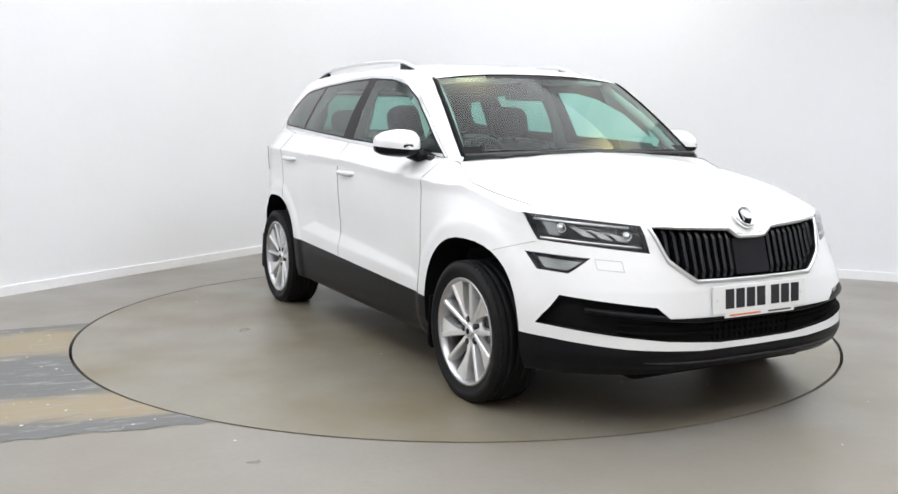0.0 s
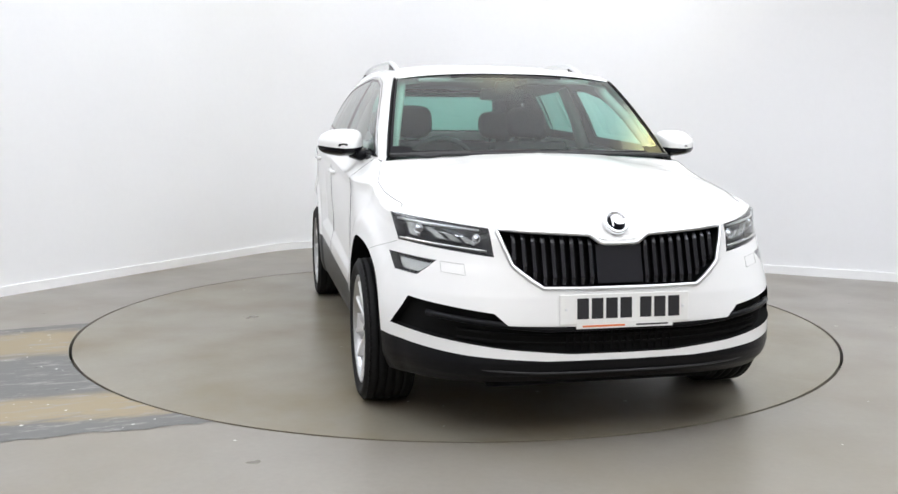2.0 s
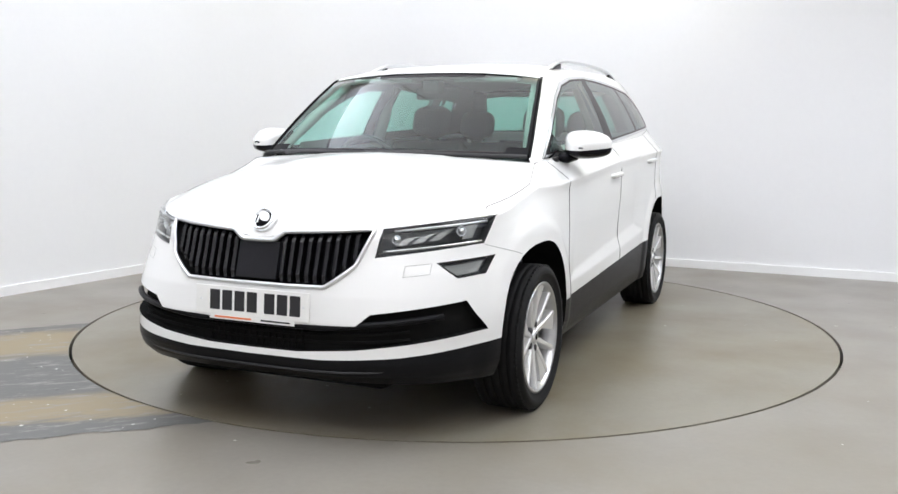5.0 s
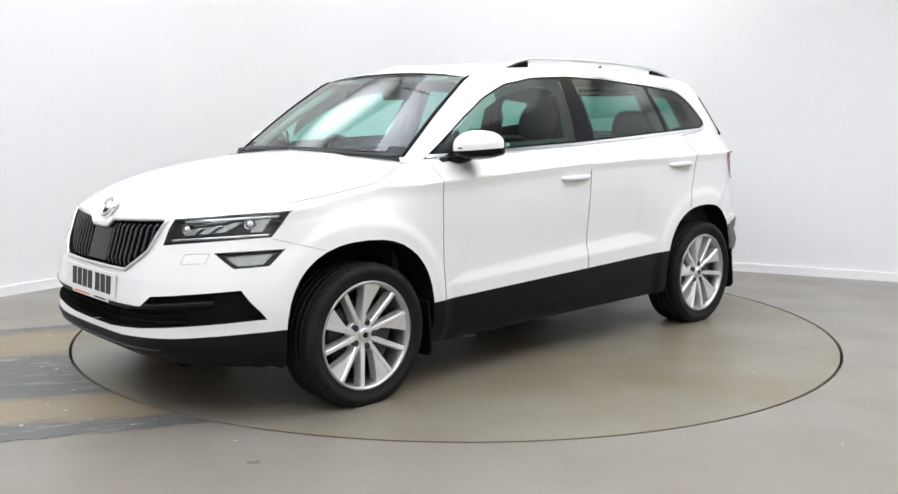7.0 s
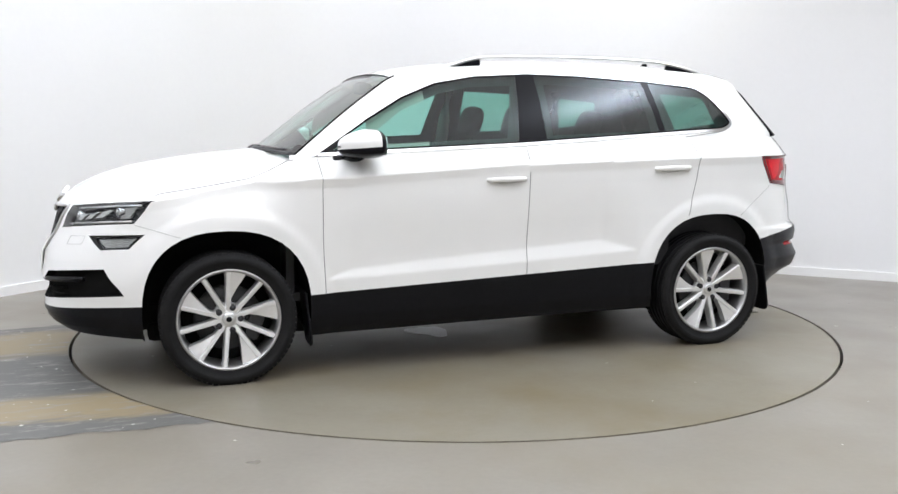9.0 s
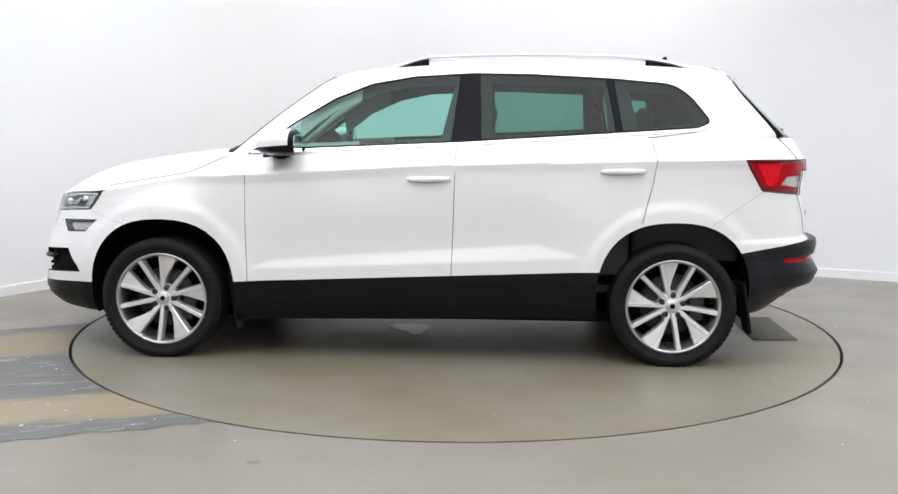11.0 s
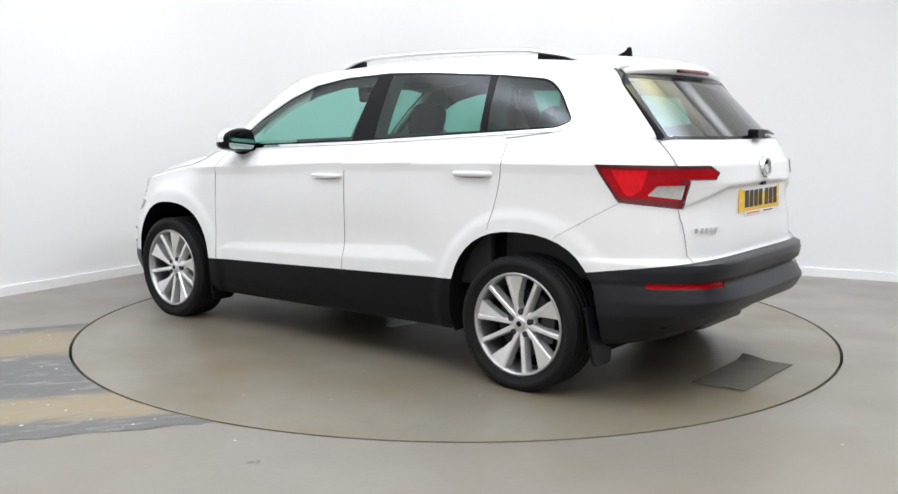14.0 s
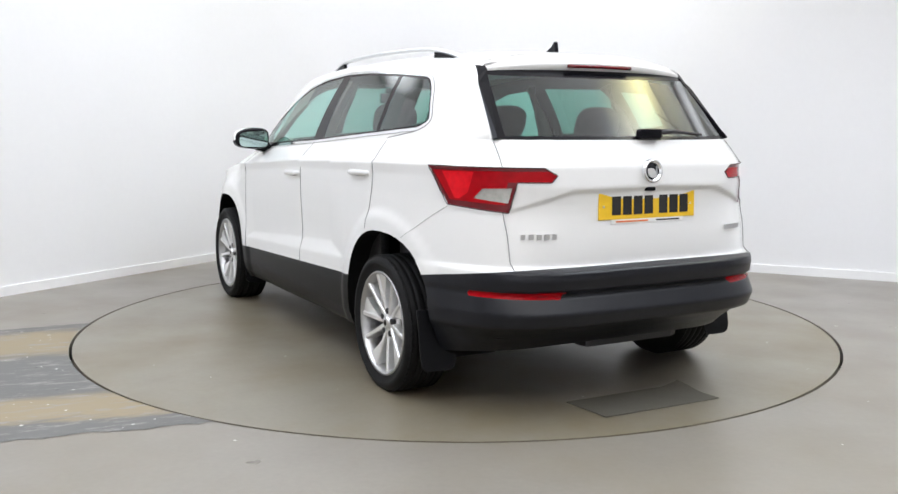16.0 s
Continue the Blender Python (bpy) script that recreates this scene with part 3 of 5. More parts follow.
    rdoor, shell = cut(shell, [[(-0.2001, 0.72), (-0.215, 1.2), (-1.20, 1.2), (-1.218, 1.05), (-1.147, 0.72)], [(-0.187, 0.3), (-0.2001, 0.72), (-1.147, 0.72), (-1.147, 0.3)]], XZ, lambda c: c[1] > 0.5)
    gate, shell = cut(shell, [[(-0.01, 0.6), (0.645, 0.6), (0.655, 0.86), (0.658, 1.05), (0.645, 1.2), (-0.01, 1.2)]], YZ, lambda c: c[0] < -1.6)
    bumper, shell = cut(shell, [[(1.53, 0.2), (1.52, 0.70), (1.70, 0.752), (2.3, 0.80), (2.3, 0.2)]], XZ, nose)
    wing, rear = [f for f in shell if f[0][0] > 0], [f for f in shell if f[0][0] <= -0.6]
    rdoor = rdoor + [f for f in shell if -0.6 < f[0][0] <= 0]

    skin("front_bumper", bumper, PAINT, car, both=True)
    pair("front_wing", wing, PAINT, car)
    pair("front_door", fdoor, PAINT, car)
    pair("rear_door", rdoor, PAINT, car)
    pair("rear_quarter", rear, PAINT, car)
    skin("tailgate", gate, PAINT, car, both=True)
    pair("sill_cladding", sill, CLAD, car, "black grained plastic sill cladding")
    skin("front_chin", chin, CLAD, car, "black plastic lower front bumper", both=True)
    skin("rear_bumper", skirt, REARCLAD, car, "black plastic rear bumper", both=True)
    pair("rear_reflector", shift(refl, -0.004) + walls(refl, -0.004), RED, car, "narrow red reflector")
    skin("lower_intake", shift(intake, -0.035) + walls(intake, -0.035), DARK, car, "black lower air intake", both=True)
    skin("grille_back", shift(grille, -0.06) + walls(grille, -0.06), DARK, car, "dark grille recess", both=True)
    lips = [(lamp, "headlamp"), (fog, "fog_lamp")]
    for faces, name in lips:
        h = pair(name, shift(faces, -0.045) + walls(faces, -0.045), LAMPGREY, car, "dark lamp housing behind clear glass")
        for k, ob in enumerate(h):
            m = (lambda f: f) if k == 0 else flipped
            skin("lens", m(faces), LENS, ob)
            bits = [inset(FOGLAMP, 0.013)] if name == "fog_lamp" else [[(0.545 + d, 0.770 + 0.12 * d), (0.580 + d, 0.774 + 0.12 * d), (0.618 + d, 0.814 + 0.12 * d), (0.585 + d, 0.810 + 0.12 * d)] for d in (0.0, 0.052, 0.104)] + [[(0.745, 0.785), (0.770, 0.788), (0.785, 0.838), (0.752, 0.832)]]
            for o in bits:
                glow, _ = cut(faces, [o], YZ)
                skin("reflector", m(shift(glow, -0.026) + walls(shift(glow, -0.026), -0.015)), CLEARLENS, ob, "bright lamp reflector")
    for k in (0, 1):
        m = (lambda f: f) if k == 0 else flipped
        t = skin("tail_lamp", m(lamp_r), RED, car, "red wedge-shaped tail lamp")
        skin("clear_section", m(shift(clear, -0.012) + walls(clear, -0.012)), CLEARLENS, t, "clear indicator section")
        skin("dark_border", m(rimred), DARKRED, t)
        skin("bright_section", m(bright), BRIGHTRED, t, "red lens field, brighter to paint its facet shading")
    return shell


build_shell()


def eased(pts, d):
    """The same open line with its inner corners rounded off over d."""
    out = [pts[0]]
    for p, q, r in zip(pts, pts[1:], pts[2:]):
        p, q, r = (np.array(w, float) for w in (p, q, r))
        la, lb = np.linalg.norm(p - q), np.linalg.norm(r - q)
        a, b = q + (p - q) * min(d, 0.45 * la) / la, q + (r - q) * min(d, 0.45 * lb) / lb
        for t in (0, 0.25, 0.5, 0.75, 1):
            out.append(tuple(a * (1 - t) ** 2 + 2 * q * t * (1 - t) + b * t * t))
    return out + [pts[-1]]


def build_cabin():
    side = patch(cabin_side, [i / 90 for i in range(91)], [i / 26 for i in range(27)])
    DLO = [(0.905, 1.057), (0.613, 1.060), (0.162, 1.089), (-0.289, 1.117), (-0.897, 1.145), (-1.178, 1.158), (-1.440, 1.190), (-1.530, 1.233), (-1.415, 1.385),
           (-1.325, 1.447), (-1.015, 1.475), (-0.59, 1.497), (-0.291, 1.501), (0.015, 1.483), (0.243, 1.443), (0.43, 1.368), (0.621, 1.257)]
    DLO = DLO[:6] + eased(DLO[5:11], 0.055)[1:-1] + DLO[10:]
    dlo, pillar = cut(side, [DLO], XZ)
    inner = inset(DLO, 0.014)
    frames, chrome = cut(dlo, [inner], XZ)
    glass_area = inset(DLO, 0.024)

    def clipped(x0b, x0t, x1b, x1t):
        quad = [(x0b, 1.0), (x0t, 1.55), (x1t, 1.55), (x1b, 1.0)]
        return quad
    rest = frames
    glass, rest = cut(rest, [glass_area], XZ)
    spans = [(0.80, 0.80, -0.165, -0.232, "front_side_glass"), (-0.345, -0.326, -1.050, -0.960, "rear_side_glass"), (-1.085, -1.005, -1.7, -1.7, "quarter_glass")]
    for a, b, c, d, name in spans:
        g, glass = cut(glass, [clipped(a, b, c, d)], XZ)
        for ob in pair(name, g, TINTED if name != "front_side_glass" else GLASS, car, "tinted side window" if name != "front_side_glass" else "clear greenish side window"):
            ob.visible_shadow = False
    pair("window_frame", rest + glass, GLOSSBLACK, car, "black window frames and pillars")
    pair("window_trim", shift(chrome, 0.003), CHROME, car, "bright chrome window surround")
    pair("cabin_pillar", pillar, PAINT, car)
    seam([[(x, cabin_y(x, z) + 0.001, z) for x, z in fine(DLO[5:], 3)]], car, "window_gap", 0.0020)
    seam([[(x, roof(u, (0.456 - x) / 2.076)[1], roof(u, (0.456 - x) / 2.076)[2] + 0.0006) for x, u in ((-1.585, k / 24) for k in range(25))]], car, "tailgate_gap", 0.0014, PALESEAM)
    # trim inside, with smaller openings than the glass
    lining = shift(side, -0.032)
    for opening in ([(0.66, 1.115), (-0.13, 1.150), (-0.195, 1.425), (0.03, 1.415), (0.22, 1.375), (0.43, 1.285)], [(-0.395, 1.165), (-0.985, 1.190), (-0.965, 1.415), (-0.390, 1.435)],
                    [(-1.140, 1.197), (-1.415, 1.232), (-1.375, 1.375), (-1.095, 1.398)]):
        hole, lining = cut(lining, [opening], XZ)
    lining = [f for f in lining if f[0][0] < 0.62 and f[0][2] > 1.06]
    pair("window_lining", [f for f in lining if f[0][0] < 0.30], DASH, car, "dark inner window trim")
    pair("window_lining", [f for f in lining if f[0][0] >= 0.30], LINING, car, "pale inner pillar trim")
    # glass in front
    ws = patch(windscreen, [i / 24 for i in range(25)], [i / 20 for i in range(21)])
    clear, border = [], []
    for f in ws:
        c = np.mean([q[:3] for q in f], 0)
        ey = edge_y(float(np.clip(0.97 + (c[2] - 1.07) / (1.475 - 1.07) * (0.437 - 0.97), 0.437, 0.97)))
        (border if c[1] > ey - 0.030 or c[2] < 1.105 or c[2] > 1.475 else clear).append(f)
    skin("windscreen", clear, GLASS, car, "clear greenish windscreen", both=True).visible_shadow = False
    skin("windscreen_border", border, GLOSSBLACK, car, both=True)
    for s in (1, -1):
        v, f = tube([(x, s * y, z) for x, y, z in (windscreen(0.982, i / 20) for i in range(21))], 0.0055, 6)
        mesh_ob("windscreen_seal", v, f, DARK, car, "black rubber windscreen seal")
    rf = patch(roof, [i / 20 for i in range(21)], [i / 40 for i in range(41)])
    skin("roof", rf, PAINT, car, both=True)
    rg = patch(rear_glass, [i / 30 for i in range(31)], [i / 24 for i in range(25)])
    clear, border = [], []
    for f in rg:
        c = np.mean([q[:3] for q in f], 0)
        ey = lut(c[2], [1.165, 1.478], [0.640, 0.574])
        (border if c[1] > ey - 0.035 or c[2] < 1.176 or c[2] > 1.43 else clear).append(f)
    skin("rear_window", clear, TINTED, car, "dark tinted rear window", both=True).visible_shadow = False
    skin("rear_window_border", border, GLOSSBLACK, car, both=True)
    bonnet = patch(hood, [0.72 * i / 40 for i in range(40)] + [0.72 + 0.28 * i / 14 for i in range(15)], [i / 22 for i in range(23)], inside=(0, 0, 0.2))
    skin("bonnet", bonnet, PAINT, car, both=True)


build_cabin()

# ---------------------------------------------------------------- wheels
TYRE_R, RIM_R = 0.317, 0.240


def spoke(angle, wide):
    """One spoke, outer face towards +y: a raised rib, on a wide one with a flat blade beside it that spreads to the rim."""
    bm = bmesh.new()
    rings = []
    for r, w, y in ((0.030, 0.012, 0.066), (0.060, 0.0125, 0.072), (0.095, 0.0115, 0.077), (0.140, 0.0110, 0.083), (0.190, 0.0110, 0.089), (0.2345, 0.0120, 0.094)):
        blade = max(w + 0.001, (r - 0.086) * 0.66) if wide else w + 0.001
        low = y - (0.007 if blade > w + 0.002 else 0.010)
        sec = [(-w - 0.003, y - 0.050), (-w, y - 0.005), (-w + 0.004, y), (w - 0.004, y), (w, y - 0.005), (blade, low), (blade + 0.002, y - 0.050)]
        rings.append([bm.verts.new((r, yy, t)) for t, yy in sec])
    for a, b in zip(rings, rings[1:]):
        for k in range(len(a)):
            j = (k + 1) % len(a)
            bm.faces.new((a[k], a[j], b[j], b[k]))
    bm.faces.new(rings[0][::-1])
    bm.faces.new(rings[-1])
    bmesh.ops.recalc_face_normals(bm, faces=bm.faces[:])
    bm.transform(Matrix.Rotation(angle, 4, "Y"))
    return bm


def build_wheel():
    wheel = new("wheel")
    wheel.parent = car
    tagged(wheel, "silver ten-spoke alloy wheel with a black tyre")
    w = 0.108
    prof = [(RIM_R - 0.006, -0.092), (RIM_R + 0.012, -w + 0.008), (0.280, -w - 0.004), (0.304, -w + 0.004), (0.312, -w + 0.018)]
    for g in (-0.055, -0.018, 0.018, 0.055):
        prof += [(TYRE_R, g - 0.012), (TYRE_R, g - 0.004), (TYRE_R - 0.007, g - 0.003), (TYRE_R - 0.007, g + 0.003), (TYRE_R, g + 0.004)]
    prof += [(TYRE_R, 0.075), (0.312, w - 0.018), (0.304, w - 0.004), (0.295, w + 0.001), (0.293, w + 0.003), (0.275, w + 0.004), (0.273, w + 0.002), (RIM_R + 0.012, w - 0.006), (RIM_R - 0.004, 0.096)]
    vs, fs = lathe(prof, 96)
    mesh_ob("tyre", vs, fs, RUBBER, wheel)
    # shoulder blocks of the tread
    vs, fs = [], []
    for side in (1, -1):
        for k in range(72):
            a = 2 * math.pi * k / 72
            m = Matrix.Rotation(a, 4, "Y") @ pose(TYRE_R - 0.0105, side * 0.084, 0, 0, 0, side * -20)
            base = len(vs)
            for dx in (-0.006, 0.006):
                for dy in (-0.014, 0.014):
                    for dz in (-0.0105, 0.0105):
                        vs.append(m @ Vector((dx, dy, dz)))
            fs += [tuple(base + i for i in f) for f in ((0, 1, 3, 2), (4, 6, 7, 5), (0, 4, 5, 1), (2, 3, 7, 6), (0, 2, 6, 4), (1, 5, 7, 3))]
    tagged(mesh_ob("tread_block", vs, fs, RUBBER, wheel, "", False), kind="stuff")
    vs, fs = lathe([(RIM_R - 0.004, 0.098), (RIM_R + 0.002, 0.094), (RIM_R + 0.001, 0.101), (RIM_R - 0.006, 0.103), (RIM_R - 0.012, 0.098), (RIM_R - 0.020, 0.070), (RIM_R - 0.026, -0.02), (RIM_R - 0.012, -0.09)], 72)
    mesh_ob("rim", vs, fs, SATINRIM, wheel, "silver alloy rim")
    for k in range(10):
        part("spoke", spoke(radians(72 * (k // 2) - (42 if k % 2 else 0)), k % 2 == 0), ALLOY, wheel, smooth=True, sharp=25)
    vs, fs = lathe([(0.0, 0.070), (0.034, 0.070), (0.050, 0.064), (0.070, 0.054), (0.076, 0.03)], 40)
    mesh_ob("hub", vs, fs, ALLOY, wheel)
    vs, fs = lathe([(0.0, 0.080), (0.024, 0.080), (0.030, 0.077), (0.031, 0.068)], 32)
    cap = mesh_ob("hub_cap", vs, fs, SATIN, wheel, "round hub cap with a dark emblem")
    vs, fs = lathe([(0.0, 0.0815), (0.013, 0.0815), (0.0135, 0.079)], 24)
    mesh_ob("emblem", vs, fs, GLOSSBLACK, cap)
    for k in range(5):
        a = -radians(72 * k - 19)
        vs, fs = lathe([(0.0, 0.072), (0.006, 0.072), (0.0065, 0.070), (0.0125, 0.0735), (0.0145, 0.0725), (0.0155, 0.055)], 12)
        mesh_ob("wheel_bolt", [(x + 0.055 * math.cos(a), y, z + 0.055 * math.sin(a)) for x, y, z in vs], fs, GREYBLACK, wheel)
    vs, fs = lathe([(0.06, 0.018), (0.155, 0.018), (0.158, 0.006), (0.155, -0.006), (0.06, -0.006)], 48)
    mesh_ob("brake_disc", vs, fs, WHEELWELL, wheel, "steel brake disc, darkened for the shade behind the spokes")
    part("brake_caliper", box_bm((0.07, 0.06, 0.15), (-0.13, 0.012, 0.0), 0.012), GREYBLACK, wheel)
    vs, fs = lathe([(0.0, -0.03), (0.21, -0.03), (0.22, -0.05)], 32)
    mesh_ob("brake_shield", vs, fs, DARK, wheel)
    return wheel


first = build_wheel()
WHEEL_AT = [(HUB_F, 0.803, 0), (HUB_F, -0.803, 180), (HUB_R, 0.796, 0), (HUB_R, -0.796, 180)]
first.matrix_basis = pose(WHEEL_AT[0][0], WHEEL_AT[0][1], TYRE_R - 0.007, 0, -18, 0)
for k, (x, y, turn) in enumerate(WHEEL_AT[1:]):
    copy_thing(first, pose(x, y, TYRE_R - 0.007, 0, 0, turn) @ pose(0, 0, 0, 0, (15, -2, 40)[k], 0))


def build_under():
    # wheel housings: closed wells lined with dark felt, from the arch's edge inwards
    for hx, hz, r in ((HUB_F, HUB_Z, ARCH_R), (HUB_R, HUB_Z + 0.006, ARCH_R + 0.004)):
        for s in (1, -1):
            rim = [q for q in round_outline(hx, hz, r + 0.001, 72) if q[1] > 0.20]
            rim.sort(key=lambda q: math.atan2(q[0] - hx, q[1] - hz))
            vs, fs = [], []
            for x, z in rim:
                edge = body_y(x, z)
                vs += [(x, s * (edge - 0.002), z), (hx + (x - hx) * 1.02, s * (edge - 0.03), hz + (z - hz) * 1.02), (hx + (x - hx) * 1.03, s * 0.52, hz + (z - hz) * 1.03), (hx, s * 0.52, 0.25)]
            for k in range(len(rim) - 1):
                for i in range(3):
                    fs.append((4 * k + i, 4 * k + i + 1, 4 * k + 5 + i, 4 * k + 4 + i))
            mesh_ob("wheel_housing", vs, fs, DARK, car, "dark felt wheel housing", False)
    part("underbody", join(box_bm((3.3, 1.1, 0.12), (0.1, 0, 0.28), 0.03), box_bm((1.5, 1.66, 0.10), (0, 0, 0.29), 0.03), box_bm((0.85, 1.0, 0.5), (1.5, 0, 0.5), 0.04), box_bm((3.0, 1.20, 0.09), (0.18, 0, 0.205), 0.03), box_bm((0.30, 0.96, 0.06), (1.82, 0, 0.222), 0.025),
                           box_bm((0.62, 1.0, 0.34), (-1.62, 0, 0.48), 0.05)), DARK, car, "dark underbody")
    part("rear_axle", box_bm((0.09, 1.3, 0.09), (HUB_R, 0, 0.30), 0.03), DARK, car)
    part("silencer", box_bm((0.26, 0.55, 0.14), (-1.78, -0.1, 0.30), 0.05), GREYBLACK, car, "dark exhaust silencer")
    for x, y0, tilt in ((0.935, 0.80, 6), (-1.70, 0.80, 10)):
        for s in (1, -1):
            shape = eased([(-0.085, 0.14), (-0.085, -0.13), (0.085, -0.13), (0.088, 0.14)], 0.05)
            flap = prism(shape, 0.012, Matrix(((0, 0, 1, 0), (1, 0, 0, 0), (0, 1, 0, 0), (0, 0, 0, 1))), 0.003)
            part("mudflap", flap, CLAD, car, "black rubber mudflap").matrix_basis = pose(x, y0 * s, 0.275 if x > 0 else 0.295, 0, tilt, 0)
    vs, fs = tube([(nose_x(y, 0.29) + 0.003, y, 0.288 + 0.06 * (abs(y) / 0.8) ** 3) for y in np.linspace(-0.76, 0.76, 41)], 0.005, 6)
    mesh_ob("chin_rib", vs, fs, GREYBLACK, car)


build_under()

# ---------------------------------------------------------------- nose


def grille_low(y):
    return lut(abs(y), [0, 0.31, 0.418, 0.448], [0.616, 0.618, 0.698, 0.775])


def grille_top(y):
    return lut(abs(y), [0, 0.075, 0.117, 0.466], [0.774, 0.776, 0.806, 0.822])


def build_nose():
    frame_pts = []
    ys = [0, 0.16, 0.31, 0.35, 0.39, 0.418, 0.434, 0.448, 0.458, 0.466]
    zs = [0.611, 0.6115, 0.6135, 0.640, 0.671, 0.695, 0.738, 0.775, 0.803, 0.828]
    for y, z in zip(ys, zs):
        frame_pts.append((nose_x(y, z) + 0.003, y, z))
    for y, z in ((0.35, 0.821), (0.23, 0.815), (0.117, 0.809), (0.095, 0.793), (0.078, 0.780), (0.06, 0.776), (0.0, 0.775)):
        frame_pts.append((nose_x(y, z) + 0.003, y, z))
    ring = frame_pts[:-1] + [(x, -y, z) for x, y, z in frame_pts[:0:-1]]
    ring = fine(ring + ring[:1], 3)[:-1]
    vs, fs = tube(ring, 0.0085, 8, closed=True)
    surround = mesh_ob("grille_surround", vs, fs, SATIN, car, "bright chrome grille surround")
    for s in (1, -1):
        for k in range(9):
            y = s * (0.112 + 0.0365 * k)
            lo, hi = grille_low(abs(y) + 0.008) + 0.004, grille_top(y) - 0.004
            if hi - lo < 0.03:
                continue
            zs = [lo + (hi - lo) * i / 6 for i in range(7)]
            bm = bmesh.new()
            rings = []
            for z in zs:
                x = nose_x(y, z) - 0.006 - 0.012 * (1 - min(1, min(z - lo, hi - z) / 0.02))
                rings.append([bm.verts.new(q) for q in ((x - 0.04, y - 0.006, z), (x - 0.004, y - 0.0085, z), (x, y - 0.004, z), (x, y + 0.004, z), (x - 0.004, y + 0.0085, z), (x - 0.04, y + 0.006, z))])
            for a, b in zip(rings, rings[1:]):
                for i in range(6):
                    bm.faces.new((a[i], a[(i + 1) % 6], b[(i + 1) % 6], b[i]))
            bm.faces.new(rings[0][::-1])
            bm.faces.new(rings[-1])
            bmesh.ops.recalc_face_normals(bm, faces=bm.faces[:])
            part("slat", bm, SLAT, surround)
    # smooth cover in the middle of the grille
    bm = bmesh.new()
    cols = []
    for y in np.linspace(-0.092, 0.092, 9):
        cols.append([bm.verts.new((nose_x(y, z) - 0.010, y, z)) for z in np.linspace(0.628, 0.768, 7)])
    for a, b in zip(cols, cols[1:]):
        for i in range(6):
            bm.faces.new((a[i], b[i], b[i + 1], a[i + 1]))
    r = bmesh.ops.extrude_face_region(bm, geom=bm.faces[:])
    bmesh.ops.translate(bm, vec=(-0.03, 0, 0), verts=[v for v in r["geom"] if isinstance(v, bmesh.types.BMVert)])
    bmesh.ops.recalc_face_normals(bm, faces=bm.faces[:])
    part("sensor_cover", bm, SENSOR, surround, "satin black sensor cover", True)
    # mesh bars in the lower intake
    for z in (0.395, 0.425):
        vs, fs = tube([(nose_x(y, z + 0.045 * (abs(y) / 0.8) ** 2) - 0.030, y, z + 0.045 * (abs(y) / 0.8) ** 2) for y in np.linspace(-0.62, 0.62, 41)], 0.006, 6)
        mesh_ob("intake_bar", vs, fs, DARK, car)
    blade = lambda y: 0.462 + 0.052 * (max(0, abs(y) - 0.3) / 0.5)
    vs, fs = tube([(nose_x(y, blade(y)) - 0.012, y, blade(y)) for y in np.linspace(-0.72, 0.72, 51)], 0.012, 8)
    mesh_ob("intake_blade", vs, fs, CLAD, car, "black plastic blade across the intake")
    for k in range(15):
        y = -0.21 + 0.03 * k
        part("intake_rib", box_bm((0.02, 0.006, 0.085), (nose_x(y, 0.41) - 0.032, y, 0.413)), DARK, car)
    # round emblem on the bonnet's nose
    for x, z, tilt, name in ((2.062, 0.850, -62, "front_emblem"), (-2.113, 1.031, -92, "rear_emblem")):
        vs, fs = lathe([(0.0, -0.006), (0.038, -0.006), (0.040, -0.012), (0.046, -0.013), (0.050, -0.008), (0.051, 0.006)], 40)
        turn = Matrix.Translation((x, 0, z)) @ Matrix.Rotation(radians(90 if x > 0 else -90) - (radians(36) if x > 0 else radians(-4)), 4, "Y") @ Matrix.Rotation(radians(-90), 4, "X")
        em = mesh_ob(name, [turn @ Vector(v) for v in vs], fs, CHROME, car, "round chrome emblem")
        vs, fs = lathe([(0.0, -0.0072), (0.033, -0.0072), (0.0335, -0.004)], 32)
        mesh_ob("disc", [turn @ Vector(v) for v in vs], fs, GLOSSBLACK, em)
        # a plain raised leaf and a bar
        flat = turn @ Matrix(((1, 0, 0, 0), (0, 0, 1, -0.0105), (0, 1, 0, 0), (0, 0, 0, 1)))
        leaf = [(0.030 * math.cos(radians(q)), 0.030 * math.sin(radians(q))) for q in range(70, 211, 14)] + [(0.000, -0.012), (0.010, -0.002), (0.012, 0.012)]
        part("leaf", prism(leaf, 0.004, flat), ALLOY, em)
        part("bar", prism([(-0.024, -0.021), (0.022, -0.021), (0.018, -0.015), (-0.022, -0.015)], 0.004, flat), SATIN, em)


build_nose()


